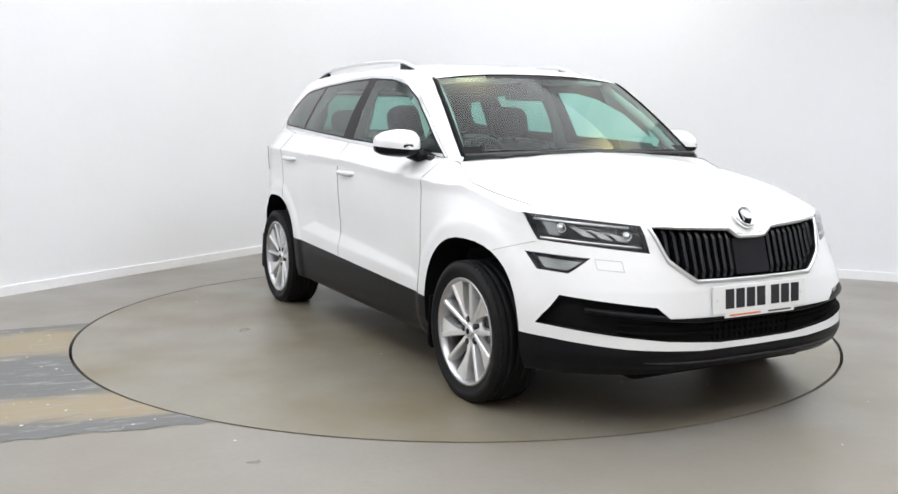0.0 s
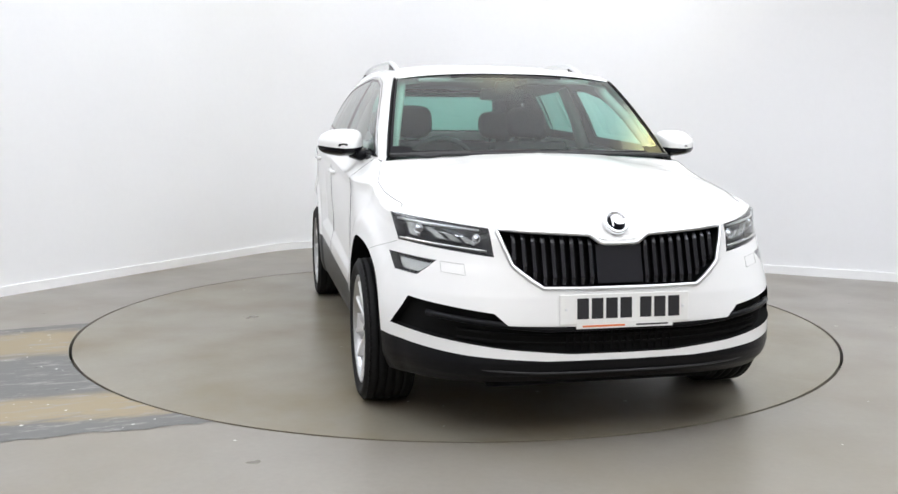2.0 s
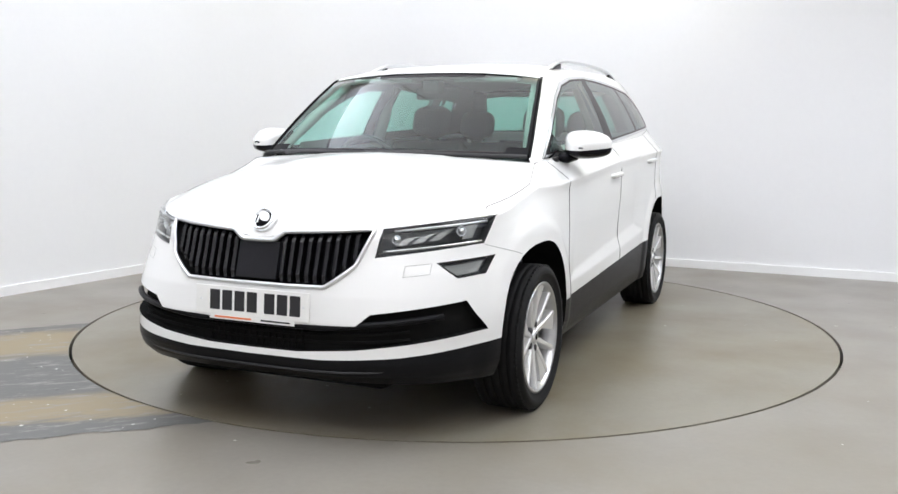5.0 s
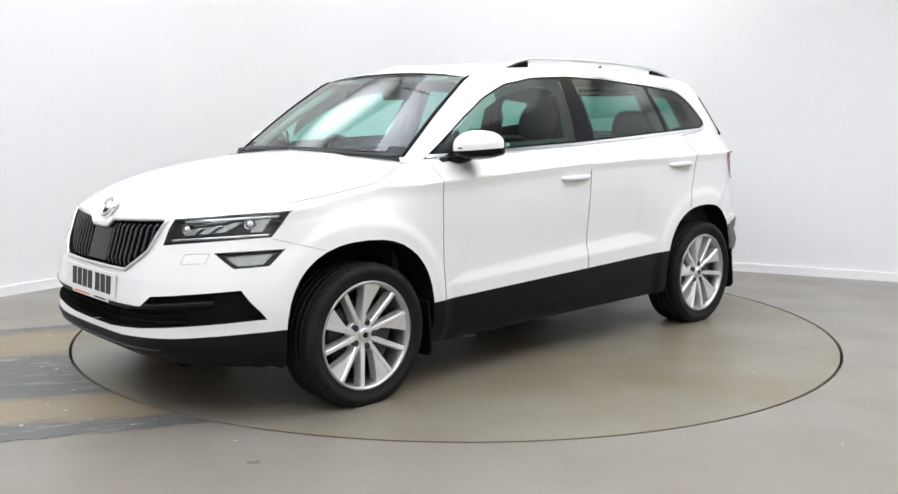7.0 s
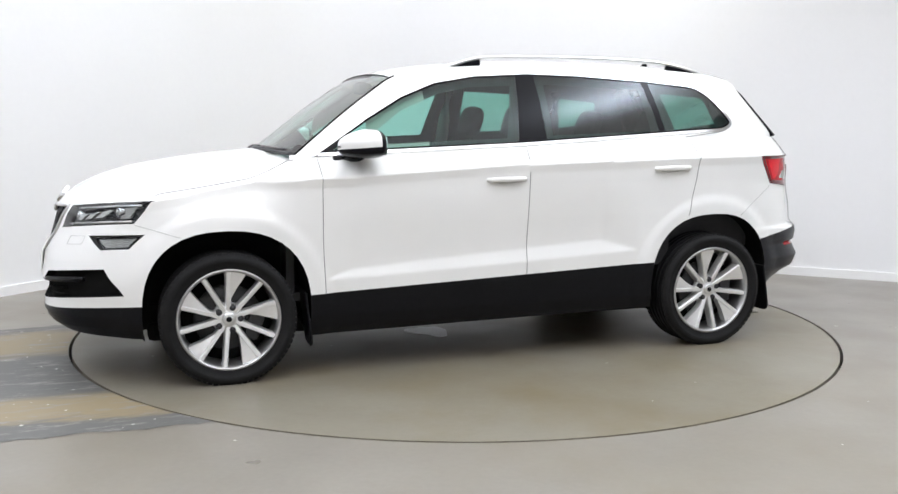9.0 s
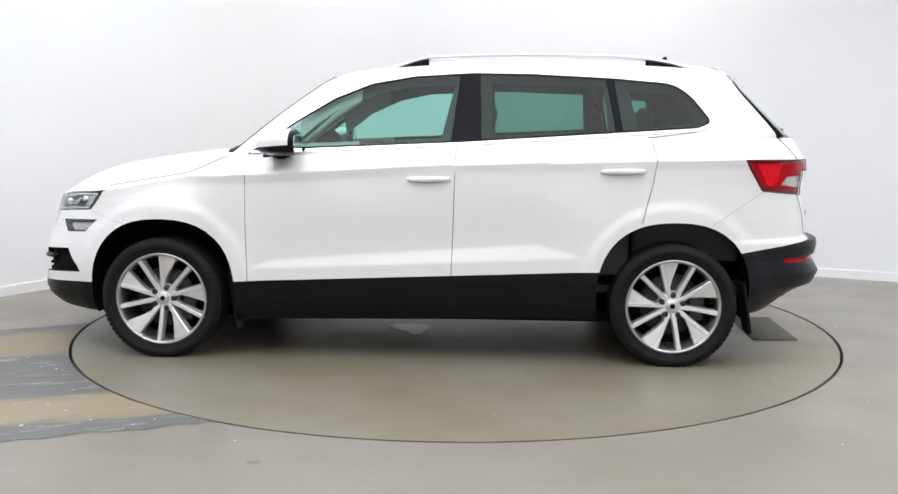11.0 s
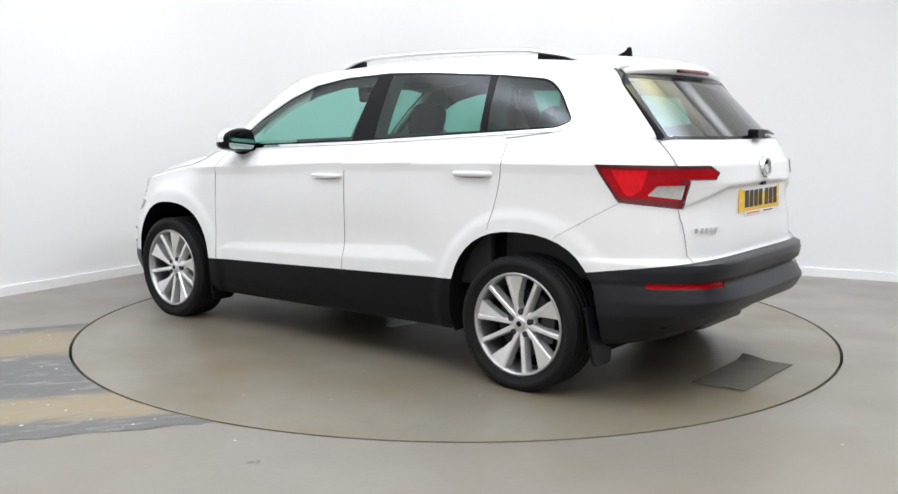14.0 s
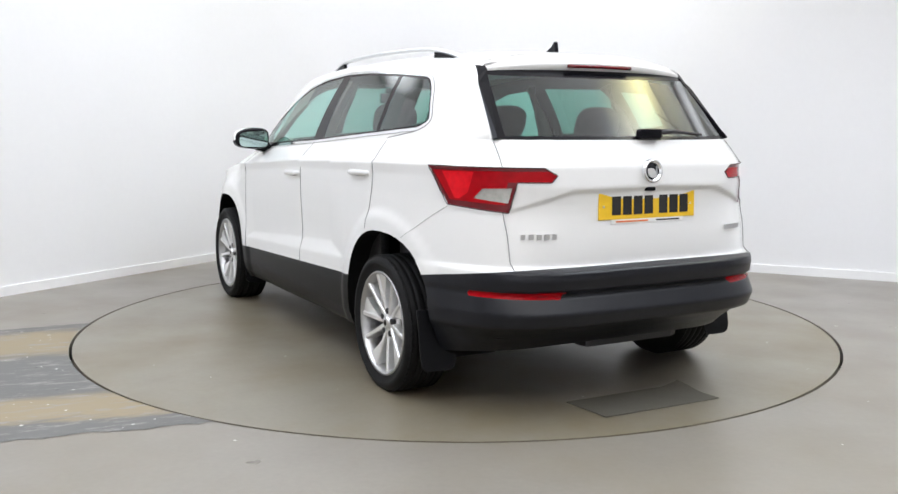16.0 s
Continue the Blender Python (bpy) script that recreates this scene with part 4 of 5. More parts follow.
def headlamp_bits():
    lamps = [o for o in car.children if o.name.split(".")[0] in ("headlamp", "fog_lamp")]
    for ob in lamps:
        s = 1 if sum(v.co.y for v in ob.data.vertices) > 0 else -1
        if ob.name.startswith("headlamp"):
            for y, z, r in ((0.530, 0.786, 0.017), (0.722, 0.812, 0.019)):
                x = nose_x(y, z) - 0.036
                vs, fs = lathe([(0.0, -0.012), (r * 0.6, -0.009), (r * 0.85, 0.0), (r * 0.95, 0.0), (r, -0.008), (r * 1.08, 0.004), (r * 1.1, 0.02)], 24)
                yaw = math.atan2(y * 0.55, 1.0)
                m = Matrix.Translation((x, s * y, z)) @ Matrix.Rotation(s * yaw, 4, "Z") @ Matrix.Rotation(radians(90), 4, "Z")
                mesh_ob("projector", [m @ Vector(v) for v in vs], fs, CHROME, ob, "chrome projector lamp")
            vs, fs = tube([(nose_x(y, 0.745) - 0.014, s * y, 0.7435 + 0.03 * (y - 0.5) / 0.3) for y in np.linspace(0.50, 0.785, 14)], 0.0055, 6)
            mesh_ob("light_strip", vs, fs, CLEARLENS, ob, "clear daytime light strip")
            vs, fs = tube([(nose_x(y, 0.825) - 0.020, s * y, 0.816 + 0.03 * (y - 0.5) / 0.3) for y in np.linspace(0.52, 0.79, 12)], 0.005, 6)
            mesh_ob("brow", vs, fs, SATIN, ob)


headlamp_bits()


def plate(name, m, mat, label):
    """A number plate: the plate, its dark marks as plain bars, and a strip beneath. Local x across, y up, z out."""
    base = part(name, box_bm((0.52, 0.112, 0.006), (0, 0, 0.003), 0.0025), mat, car, label)
    base.matrix_basis = m
    x = -0.192
    for k in range(7):
        w = 0.046
        part("mark", box_bm((w, 0.078, 0.002), (x + w / 2, 0.002, 0.0065)), INK, base)
        x += w + 0.0115 + (0.022 if k == 3 else 0)
    part("strip", box_bm((0.39, 0.022, 0.004), (0.0, -0.064, 0.003), 0.002), WHITEPLATE, base)
    part("strip_mark", box_bm((0.17, 0.007, 0.001), (-0.085, -0.065, 0.0055)), ORANGE, base)
    part("strip_mark", box_bm((0.13, 0.006, 0.001), (0.11, -0.065, 0.0055)), INK, base)
    for s in (-1, 1):
        part("screw", box_bm((0.009, 0.009, 0.003), (s * 0.235, 0.0, 0.0065), 0.001), SATIN, base)


plate("front_number_plate", Matrix.Translation((2.158, 0.005, 0.536)) @ Matrix.Rotation(radians(90), 4, "Z") @ Matrix.Rotation(radians(86), 4, "X"), WHITEPLATE, "white front number plate with dark marks")
plate("rear_number_plate", Matrix.Translation((-2.089, 0.0, 0.886)) @ Matrix.Rotation(radians(-90), 4, "Z") @ Matrix.Rotation(radians(88), 4, "X"), YELLOW, "yellow rear number plate with dark marks")

# ---------------------------------------------------------------- tail


def build_tail():
    # roof spoiler with its lamp
    us = np.linspace(-1, 1, 31)
    vs, fs, n = [], [], 7
    for u in us:
        y = 0.535 * u
        zt = roof_z(-1.60) - (roof_z(-1.60) - edge_z(-1.60)) * abs(y / 0.574) ** 2.6
        xr = -1.735 + 0.085 * abs(u) ** 2.4
        zr = 1.500 - 0.030 * abs(u) ** 2.4
        vs += [(-1.600, y, zt + 0.0012), (-1.64, y, zt - 0.008), (xr + 0.03, y, zr + 0.010), (xr, y, zr), (xr - 0.004, y, zr - 0.012), (xr + 0.02, y, zr - 0.045), (-1.63, y, zr - 0.060)]
    for i in range(len(us) - 1):
        for k in range(n - 1):
            fs.append((i * n + k, (i + 1) * n + k, (i + 1) * n + k + 1, i * n + k + 1))
    fs += [tuple(range(n)), tuple((len(us) - 1) * n + k for k in range(n - 1, -1, -1))]
    sp = mesh_ob("roof_spoiler", vs, fs, PAINT, car, "white roof spoiler")
    pts = [(-1.740 + 0.085 * abs(y / 0.535) ** 2.4, y, 1.481 - 0.030 * abs(y / 0.535) ** 2.4) for y in np.linspace(-0.175, 0.175, 11)]
    v2, f2 = tube(pts, 0.0085, 8)
    mesh_ob("brake_lamp", v2, f2, DARKRED, sp, "narrow dark red high brake lamp")
    for s in (1, -1):
        bm = bmesh.new()
        loop = [(-1.618, 0.572, 1.455), (-1.655, 0.540, 1.452), (-1.69, 0.560, 1.40), (-1.90, 0.632, 1.170), (-1.885, 0.645, 1.165), (-1.68, 0.598, 1.40)]
        bm.faces.new([bm.verts.new((x, s * (y + 0.001), z)) for x, y, z in loop])
        r = bmesh.ops.extrude_face_region(bm, geom=bm.faces[:])
        bmesh.ops.translate(bm, vec=(0.03, -0.01 * s, -0.01), verts=[v for v in r["geom"] if isinstance(v, bmesh.types.BMVert)])
        bmesh.ops.recalc_face_normals(bm, faces=bm.faces[:])
        part("side_fin", bm, GLOSSBLACK, car, "gloss black fin beside the rear window")
    # rear wiper
    wiper = part("rear_wiper", box_bm((0.05, 0.11, 0.045), (-2.052, -0.03, 1.185), 0.012), GLOSSBLACK, car, "black rear wiper")
    v2, f2 = tube([(-2.062, -0.06, 1.192), (-2.045, -0.18, 1.196), (-2.015, -0.36, 1.182)], [0.014, 0.010, 0.005], 6)
    mesh_ob("blade", v2, f2, GREYBLACK, wiper)
    # low brand marks as plain bars
    for y0, y1, z in ((0.610, 0.455, 0.772), (-0.455, -0.575, 0.770)):
        n = 5
        for k in range(n):
            y = y0 + (y1 - y0) * (k + 0.5) / n
            part("tailgate_letter", box_bm((0.004, abs(y1 - y0) / n * 0.78, 0.022), (tail_x(abs(y), z) - 0.001, y, z), 0.001), SATIN, car)
    ring = [(-0.585, 1.052), (-1.085, 1.048), (-1.135, 1.018), (-1.115, 0.990), (-0.985, 0.990), (-0.952, 0.866), (-0.682, 0.893), (-0.585, 1.052)]
    line = []
    for u, z in fine(ring, 8):
        w, c = side_y(-1.6, z), None
        best = min((abs(0.7 * (tail_x(y, z) + y) - u), y) for y in np.linspace(0.35, w * 0.999, 260))
        y = best[1]
        line.append((tail_x(y, z) - 0.001, y + 0.001, z))
    seam([line], car, "lamp_gap", 0.0024, LAMPEDGE)
    part("reversing_camera", box_bm((0.03, 0.05, 0.018), (-2.098, 0, 0.955), 0.006), GLOSSBLACK, car)
    v2, f2 = tube([(tail_x(y, 0.33) - 0.004, y, 0.345) for y in np.linspace(-0.66, 0.66, 41)], 0.010, 8)
    mesh_ob("bumper_rib", v2, f2, CLAD, car)


build_tail()

# ---------------------------------------------------------------- sides and roof


def handle(x0, x1, z0, z1, s):
    n, k, vs, fs = 15, 8, [], []
    for i in range(n):
        t = i / (n - 1)
        x, z = x0 + (x1 - x0) * t, z0 + (z1 - z0) * t
        lift = 0.027 * min(1, (math.sin(math.pi * t) * 3.2)) ** 0.6
        hw = 0.011 + 0.004 * math.sin(math.pi * t)
        y = side_y(x, z) + lift
        for j in range(k):
            a = 2 * math.pi * j / k
            vs.append((x, s * (y - 0.010 + 0.010 * math.cos(a)), z + hw * math.sin(a)))
    for i in range(n - 1):
        for j in range(k):
            fs.append((i * k + j, i * k + (j + 1) % k, (i + 1) * k + (j + 1) % k, (i + 1) * k + j))
    fs += [tuple(range(k)), tuple((n - 1) * k + j for j in range(k))]
    mesh_ob("door_handle", vs, fs, PAINT, car, "white body-coloured door handle")
    # dark tube under the grip paints the shade of the recess cup
    v2, f2 = tube([(x0 + (x1 - x0) * t, s * (side_y(x0, z0) + 0.001), z0 - 0.013 + (z1 - z0) * t) for t in (0.18, 0.4, 0.6, 0.82)], [0.003, 0.006, 0.006, 0.003], 6)
    mesh_ob("handle_cup_shade", v2, f2, SEAM, car)


def mirror(s):
    """Door mirror: white cap, black foot and lower shell, mirror pane facing back."""
    c = Vector((0.672, 0.915, 1.119))
    sg = lambda q, e: math.copysign(abs(q) ** e, q)

    def shape(u, v):
        a, b = 2 * math.pi * u, math.pi * (v - 0.5)
        full = abs(math.cos(b)) ** (0.62 if b > 0 else 0.16)
        yy = full * sg(math.cos(a), 0.55)
        zz = full * sg(math.sin(a), 0.55)
        xx = sg(math.sin(b), 0.7)
        k = 1 - 0.30 * max(0.0, xx)
        # the top falls outwards, the underside rises outwards
        up = 0.076 - 0.026 * max(0.0, yy) ** 1.5 if zz > 0 else 0.062 - 0.014 * max(0.0, yy)
        return c.x + xx * (0.125 if xx > 0 else 0.085) - 0.045 * max(0.0, yy) * max(0.0, xx + 0.4), c.y + yy * 0.112 * k, c.z + zz * up * k - 0.010 * max(0.0, xx)

    faces = patch(shape, [i / 48 for i in range(49)], [i / 24 for i in range(25)], inside=(0, c.y, c.z))
    lows, caps = cut(faces, [[(0.45, 0.9), (0.45, 1.124), (0.66, 1.112), (0.90, 1.090), (0.90, 0.9)]], XZ)
    band, caps = cut(caps, [[(0.40, 1.09), (0.612, 1.09), (0.612, 1.3), (0.40, 1.3)]], XZ)
    m = (lambda f: f) if s > 0 else flipped
    root = skin("door_mirror", m(caps), PAINT, car, "white door mirror with a black lower shell")
    skin("lower_shell", m(lows), GLOSSBLACK, root)
    skin("rim", m(band), GLOSSBLACK, root)
    bm = prism(eased([(-0.02, -0.048), (0.092, -0.044), (0.090, 0.042), (-0.088, 0.058), (-0.092, -0.048), (-0.02, -0.048)], 0.035)[1:-1], 0.004)
    p = part("pane", bm, MIRROR, root, "mirror pane")
    p.matrix_basis = Matrix(((0, 0, -1, 0.5865), (s, 0, 0, s * 0.914), (0, 1, 0, 1.119), (0, 0, 0, 1)))
    v2, f2 = tube([(0.70, s * 0.79, 1.066), (0.695, s * 0.83, 1.064), (0.685, s * 0.87, 1.074)], [0.062, 0.050, 0.040], 10, 0.55)
    mesh_ob("foot", v2, f2, GLOSSBLACK, root)
    # black triangle in the window's front corner
    tri = [(0.885, 1.062), (0.60, 1.066), (0.705, 1.185)]
    bm = bmesh.new()
    bm.faces.new([bm.verts.new((x, s * (cabin_y(x, z) + 0.004), z)) for x, z in tri])
    r = bmesh.ops.extrude_face_region(bm, geom=bm.faces[:])
    bmesh.ops.translate(bm, vec=(0, -0.01 * s, 0), verts=[v for v in r["geom"] if isinstance(v, bmesh.types.BMVert)])
    bmesh.ops.recalc_face_normals(bm, faces=bm.faces[:])
    part("corner_cover", bm, GLOSSBLACK, root)


def roof_rail(s):
    y = 0.548
    line = [(0.17, 1.512), (0.10, 1.531), (0.0, 1.560), (-0.08, 1.574), (-0.3, 1.582), (-0.6, 1.586), (-0.9, 1.583), (-1.10, 1.576), (-1.22, 1.562), (-1.34, 1.540), (-1.44, 1.512)]
    sx, sz = spline([q[0] for q in line], [q[1] for q in line]), None
    xs = np.linspace(0.17, -1.44, 60)
    pts = [(x, s * (y - 0.012 * abs((x + 0.6) / 0.8) ** 2), sx(x)) for x in xs]
    v, f = tube(pts, [0.006] + [0.016] * 58 + [0.006], 8, 0.75)
    rail = mesh_ob("roof_rail", v, f, SATIN, car, "satin silver roof rail")
    for x0, x1 in ((0.13, -0.05), (-1.19, -1.40)):
        top = [(x0 + (x1 - x0) * t, sx(x0 + (x1 - x0) * t) - 0.008) for t in (0, 0.33, 0.66, 1)]
        low = [(x, edge_z(x) - 0.004) for x, z in top][::-1]
        m = Matrix(((1, 0, 0, 0), (0, 0, 1, s * y - 0.010), (0, 1, 0, 0), (0, 0, 0, 1)))
        part("rail_foot", prism(top + low, 0.020, m), GLOSSBLACK, rail, "black rail foot")


for s in (1, -1):
    handle(0.035, -0.190, 0.943, 0.947, s)
    handle(-0.935, -1.165, 0.990, 0.994, s)
    mirror(s)
    roof_rail(s)


def build_trim():
    side = lambda pts: [(x, side_y(x, z) + 0.0006, z) for x, z in fine(pts, 10)]
    seam([side([(0.872, 1.05), (0.868, 0.96), (0.870, 0.66), (0.862, 0.41)])], car, "door_gap")
    seam([side([(-0.2122, 1.11), (-0.1917, 0.45)])], car, "door_gap")
    seam([side([(-1.195, 1.148), (-1.218, 1.05), (-1.200, 0.93), (-1.150, 0.735)])], car, "door_gap")
    nose = lambda pts: [(nose_x(y, z) + 0.0006, y, z) for y, z in fine(pts, 8)]
    seam([[(x, skin_y(x, z) + 0.0004, z) for x, z in fine([(1.525, 0.700), (1.60, 0.722), (1.72, 0.756)], 8)]], car, "bumper_gap", 0.0013, PALESEAM)
    seam([[(x, side_y(x, z) * (1 - ((x - HUB_R) / (rear_x(z) - HUB_R)) ** 2) ** (1 / rear_n(z)) + 0.0006, z) for x, z in fine([(-1.50, 0.725), (-1.62, 0.80), (-1.775, 0.893)], 8)]], car, "bumper_gap", 0.0013, PALESEAM)
    seam([[(tail_x(y, z) - 0.0006, y, z) for y, z in fine([(0.640, 0.64), (0.648, 0.80), (0.652, 0.868)], 6)]], car, "tailgate_gap")
    seam([[(tail_x(y, z) - 0.0006, y, z) for y, z in fine([(0.652, 1.05), (0.645, 1.10), (0.640, 1.155)], 6)]], car, "tailgate_gap")
    edge = []
    for i in range(46):
        u = 0.57 + 0.43 * i / 45
        edge.append(hood(u, 0.0))
    seam([[(x, y + 0.001, z + 0.001) for x, y, z in edge]], car, "bonnet_gap", 0.0016)
    # washer covers in the bumper
    sq = [(0.585, 0.655), (0.665, 0.662), (0.665, 0.700), (0.585, 0.694), (0.585, 0.655)]
    seam([nose(sq)], car, "washer_cover", 0.0010, PALESEAM)
    # scuttle and wipers
    v, f = tube([(windscreen(abs(u), 0.0)[0] + 0.012, windscreen(abs(u), 0)[1] * (1 if u > 0 else -1), windscreen(abs(u), 0)[2] + 0.004) for u in np.linspace(-0.98, 0.98, 41)], 0.014, 8, 0.7)
    mesh_ob("scuttle", v, f, DASH, car, "black scuttle panel under the windscreen")
    for a, b in ((-0.10, 0.60), (-0.62, 0.02)):
        pts = []
        for t in np.linspace(0, 1, 12):
            y = a + (b - a) * t
            u = min(0.97, abs(y) / 0.72)
            x, yy, z = windscreen(u, 0.004 + 0.022 * t)
            pts.append((x + 0.008, y, z + 0.008))
        v, f = tube(pts, [0.005] + [0.007] * 10 + [0.003], 6)
        w = mesh_ob("wiper", v, f, GREYBLACK, car, "black windscreen wiper")
        v, f = tube([pts[0], (pts[0][0] + 0.04, a + (0.08 if b > a else -0.08), pts[0][2] - 0.012), pts[5]], 0.008, 6)
        mesh_ob("arm", v, f, GREYBLACK, w)
    # aerial fin
    fin = [(-0.055, 0), (0.050, 0), (0.022, 0.014), (-0.014, 0.030), (-0.034, 0.052), (-0.046, 0.052)]
    m = Matrix(((1, 0, 0, -1.345), (0, 0, 1, -0.010), (0, 1, 0, roof_z(-1.345) - 0.004), (0, 0, 0, 1)))
    part("aerial_fin", prism(fin, 0.020, m, 0.004), GLOSSBLACK, car, "black shark-fin aerial")


build_trim()

# ---------------------------------------------------------------- inside the cabin


def cushion(size):
    """A plump rounded block."""
    bm = bmesh.new()
    bmesh.ops.create_uvsphere(bm, u_segments=20, v_segments=14, radius=1)
    for v in bm.verts:
        v.co = Vector([math.copysign(abs(q) ** 0.62, q) * d / 2 for q, d in zip(v.co, size)])
    return bm


def seat(name, x, y, wide, lean, top, head_ys, low=0.50):
    base = part(name, box_bm((0.50, wide, 0.16), (x + 0.16, y, low), 0.05, segments=3), CLOTH, car, "dark grey cloth car seat", True)
    m = pose(x - 0.10, y, low + 0.02, 0, -lean, 0)
    part("backrest", box_bm((0.13, wide, top - low), (0, 0, (top - low) / 2), 0.05, m=None, segments=3), CLOTH, base, "", True).matrix_basis = m
    for hy in head_ys:
        bm = cushion((0.105, 0.255, 0.20))
        hx = x - 0.10 - math.tan(radians(lean)) * (top - low + 0.12)
        part("headrest", bm, CLOTH, base, "", True).matrix_basis = pose(hx + 0.015, y + hy, top + 0.115, 0, -lean, 0)
        for d in (-0.04, 0.04):
            v, f = tube([(hx + 0.01, y + hy + d, top - 0.02), (hx + 0.012, y + hy + d, top + 0.06)], 0.006, 6)
            mesh_ob("headrest_post", v, f, STEEL, base)


def build_inside():
    seat("driver_seat", -0.02, -0.37, 0.50, 18, 1.12, (0,))
    seat("passenger_seat", -0.02, 0.37, 0.50, 18, 1.12, (0,))
    seat("rear_bench", -0.86, 0.0, 1.25, 20, 1.10, (-0.40, 0.40), 0.52)
    prof = [(0.98, 0.70), (1.00, 1.05), (0.86, 1.058), (0.70, 1.035), (0.60, 0.985), (0.585, 0.90), (0.64, 0.70)]
    m = Matrix(((1, 0, 0, 0), (0, 0, 1, -0.70), (0, 1, 0, 0), (0, 0, 0, 1)))
    dash = part("dashboard", prism(prof, 1.40, m, 0.01), DASH, car, "dark soft plastic dashboard")
    bmx = prism([(0.66, 0.98), (0.68, 1.050), (0.60, 1.060), (0.57, 0.98)], 0.30, Matrix(((1, 0, 0, 0), (0, 0, 1, -0.52), (0, 1, 0, 0), (0, 0, 0, 1))), 0.01)
    part("binnacle", bmx, DASH, dash)
    ring = [Matrix.Translation((0.49, -0.37, 0.985)) @ Matrix.Rotation(radians(-66), 4, "Y") @ Vector((0.178 * math.cos(2 * math.pi * k / 36), 0.185 * math.sin(2 * math.pi * k / 36), 0)) for k in range(36)]
    v, f = tube(ring, 0.015, 8, closed=True)
    wheel = mesh_ob("steering_wheel", v, f, DASH, car, "dark leather steering wheel")
    part("hub", box_bm((0.12, 0.14, 0.05), (0, 0, 0), 0.02), DASH, wheel).matrix_basis = Matrix.Translation((0.50, -0.37, 0.98)) @ Matrix.Rotation(radians(-66), 4, "Y")
    for a in (0, 180, 90):
        q = ring[{0: 9, 180: 27, 90: 18}[a]]
        v, f = tube([(0.50, -0.37, 0.98), tuple(q)], 0.014, 6)
        mesh_ob("wheel_spoke", v, f, DASH, wheel)
    # linings
    ceil_faces = patch(lambda u, v: tuple(c - d for c, d in zip(roof(u, v), (0, 0, 0.035))), [i / 10 for i in range(11)], [i / 16 for i in range(17)], inside=(0, 0, 3))
    skin("headlining", ceil_faces, LINING, car, "pale grey cloth headlining", both=True)
    for s in (1, -1):
        v, f = tube([(-0.265, s * 0.735, 1.08), (-0.27, s * 0.665, 1.28), (-0.275, s * 0.585, 1.445)], [0.045, 0.036, 0.030], 8)
        mesh_ob("pillar_lining", v, f, LINING, car)
        v, f = tube([(0.90, s * 0.680, 1.075), (0.66, s * 0.622, 1.265), (0.40, s * 0.560, 1.43)], [0.020, 0.024, 0.026], 8)
        mesh_ob("pillar_lining", v, f, LINING, car)
        v, f = tube([(-1.085, s * 0.715, 1.12), (-1.06, s * 0.65, 1.28), (-1.04, s * 0.575, 1.43)], [0.045, 0.040, 0.036], 8)
        mesh_ob("pillar_lining", v, f, DASH, car)
        v, f = tube([(-1.68, s * 0.60, 1.12), (-1.60, s * 0.55, 1.28), (-1.50, s * 0.50, 1.44)], [0.075, 0.065, 0.05], 8)
        mesh_ob("pillar_lining", v, f, DASH, car)
        part("door_lining", box_bm((1.9, 0.05, 0.62), (-0.15, s * 0.775, 0.76), 0.02), DASH, car, "dark door lining")
        part("boot_lining", box_bm((0.55, 0.05, 0.60), (-1.40, s * 0.69, 0.82), 0.02), DASH, car)
    part("cabin_floor", box_bm((2.9, 1.45, 0.04), (-0.35, 0, 0.37)), DASH, car)
    part("parcel_shelf", box_bm((0.62, 1.30, 0.03), (-1.52, 0, 1.06), 0.01), DASH, car, "dark parcel shelf")
    part("boot_back", box_bm((0.04, 1.0, 0.45), (-1.93, 0, 0.87)), DASH, car)
    part("bulkhead", box_bm((0.04, 1.40, 0.65), (1.00, 0, 0.70)), DASH, car)
    part("console", box_bm((0.85, 0.22, 0.30), (0.2, 0, 0.52), 0.04), DASH, car)
    # rear-view mirror and sensor box
    mir = part("rear_view_mirror", box_bm((0.035, 0.25, 0.065), (0.40, 0, 1.385), 0.015), DASH, car, "dark rear-view mirror")
    part("stalk", box_bm((0.09, 0.10, 0.07), (0.455, 0, 1.42), 0.02), DASH, mir)
    for s in (1, -1):
        part("sun_visor", box_bm((0.14, 0.36, 0.02), (0.40, s * 0.30, 1.455), 0.008), LINING, car)


build_inside()

# ---------------------------------------------------------------- the studio
R_TABLE = 2.242
OFFSET = (0.163, 0.127)          # the car's middle on the turntable
GAP = 0.016


def disc(name, r0, r1, z, mat, n=160, depth=0.04):
    vs, fs = [], []
    for k in range(n):
        c, s = math.cos(2 * math.pi * k / n), math.sin(2 * math.pi * k / n)
        vs += [(r0 * c, r0 * s, z), (r1 * c, r1 * s, z), (r0 * c, r0 * s, z - depth), (r1 * c, r1 * s, z - depth)]
    for k in range(n):
        j = (k + 1) % n
        a, b = 4 * k, 4 * j
        fs.append((a, a + 1, b + 1, b))
        fs.append((a + 1, a + 3, b + 3, b + 1))
        if r0 > 0.01:
            fs.append((a + 2, a, b, b + 2))
    return mesh_ob(name, vs, fs, mat, None, "", False)


turntable = tagged(disc("turntable", 0.0001, R_TABLE - GAP, 0.0, TABLE), "round sealed concrete turntable flush with the floor", "turntable")


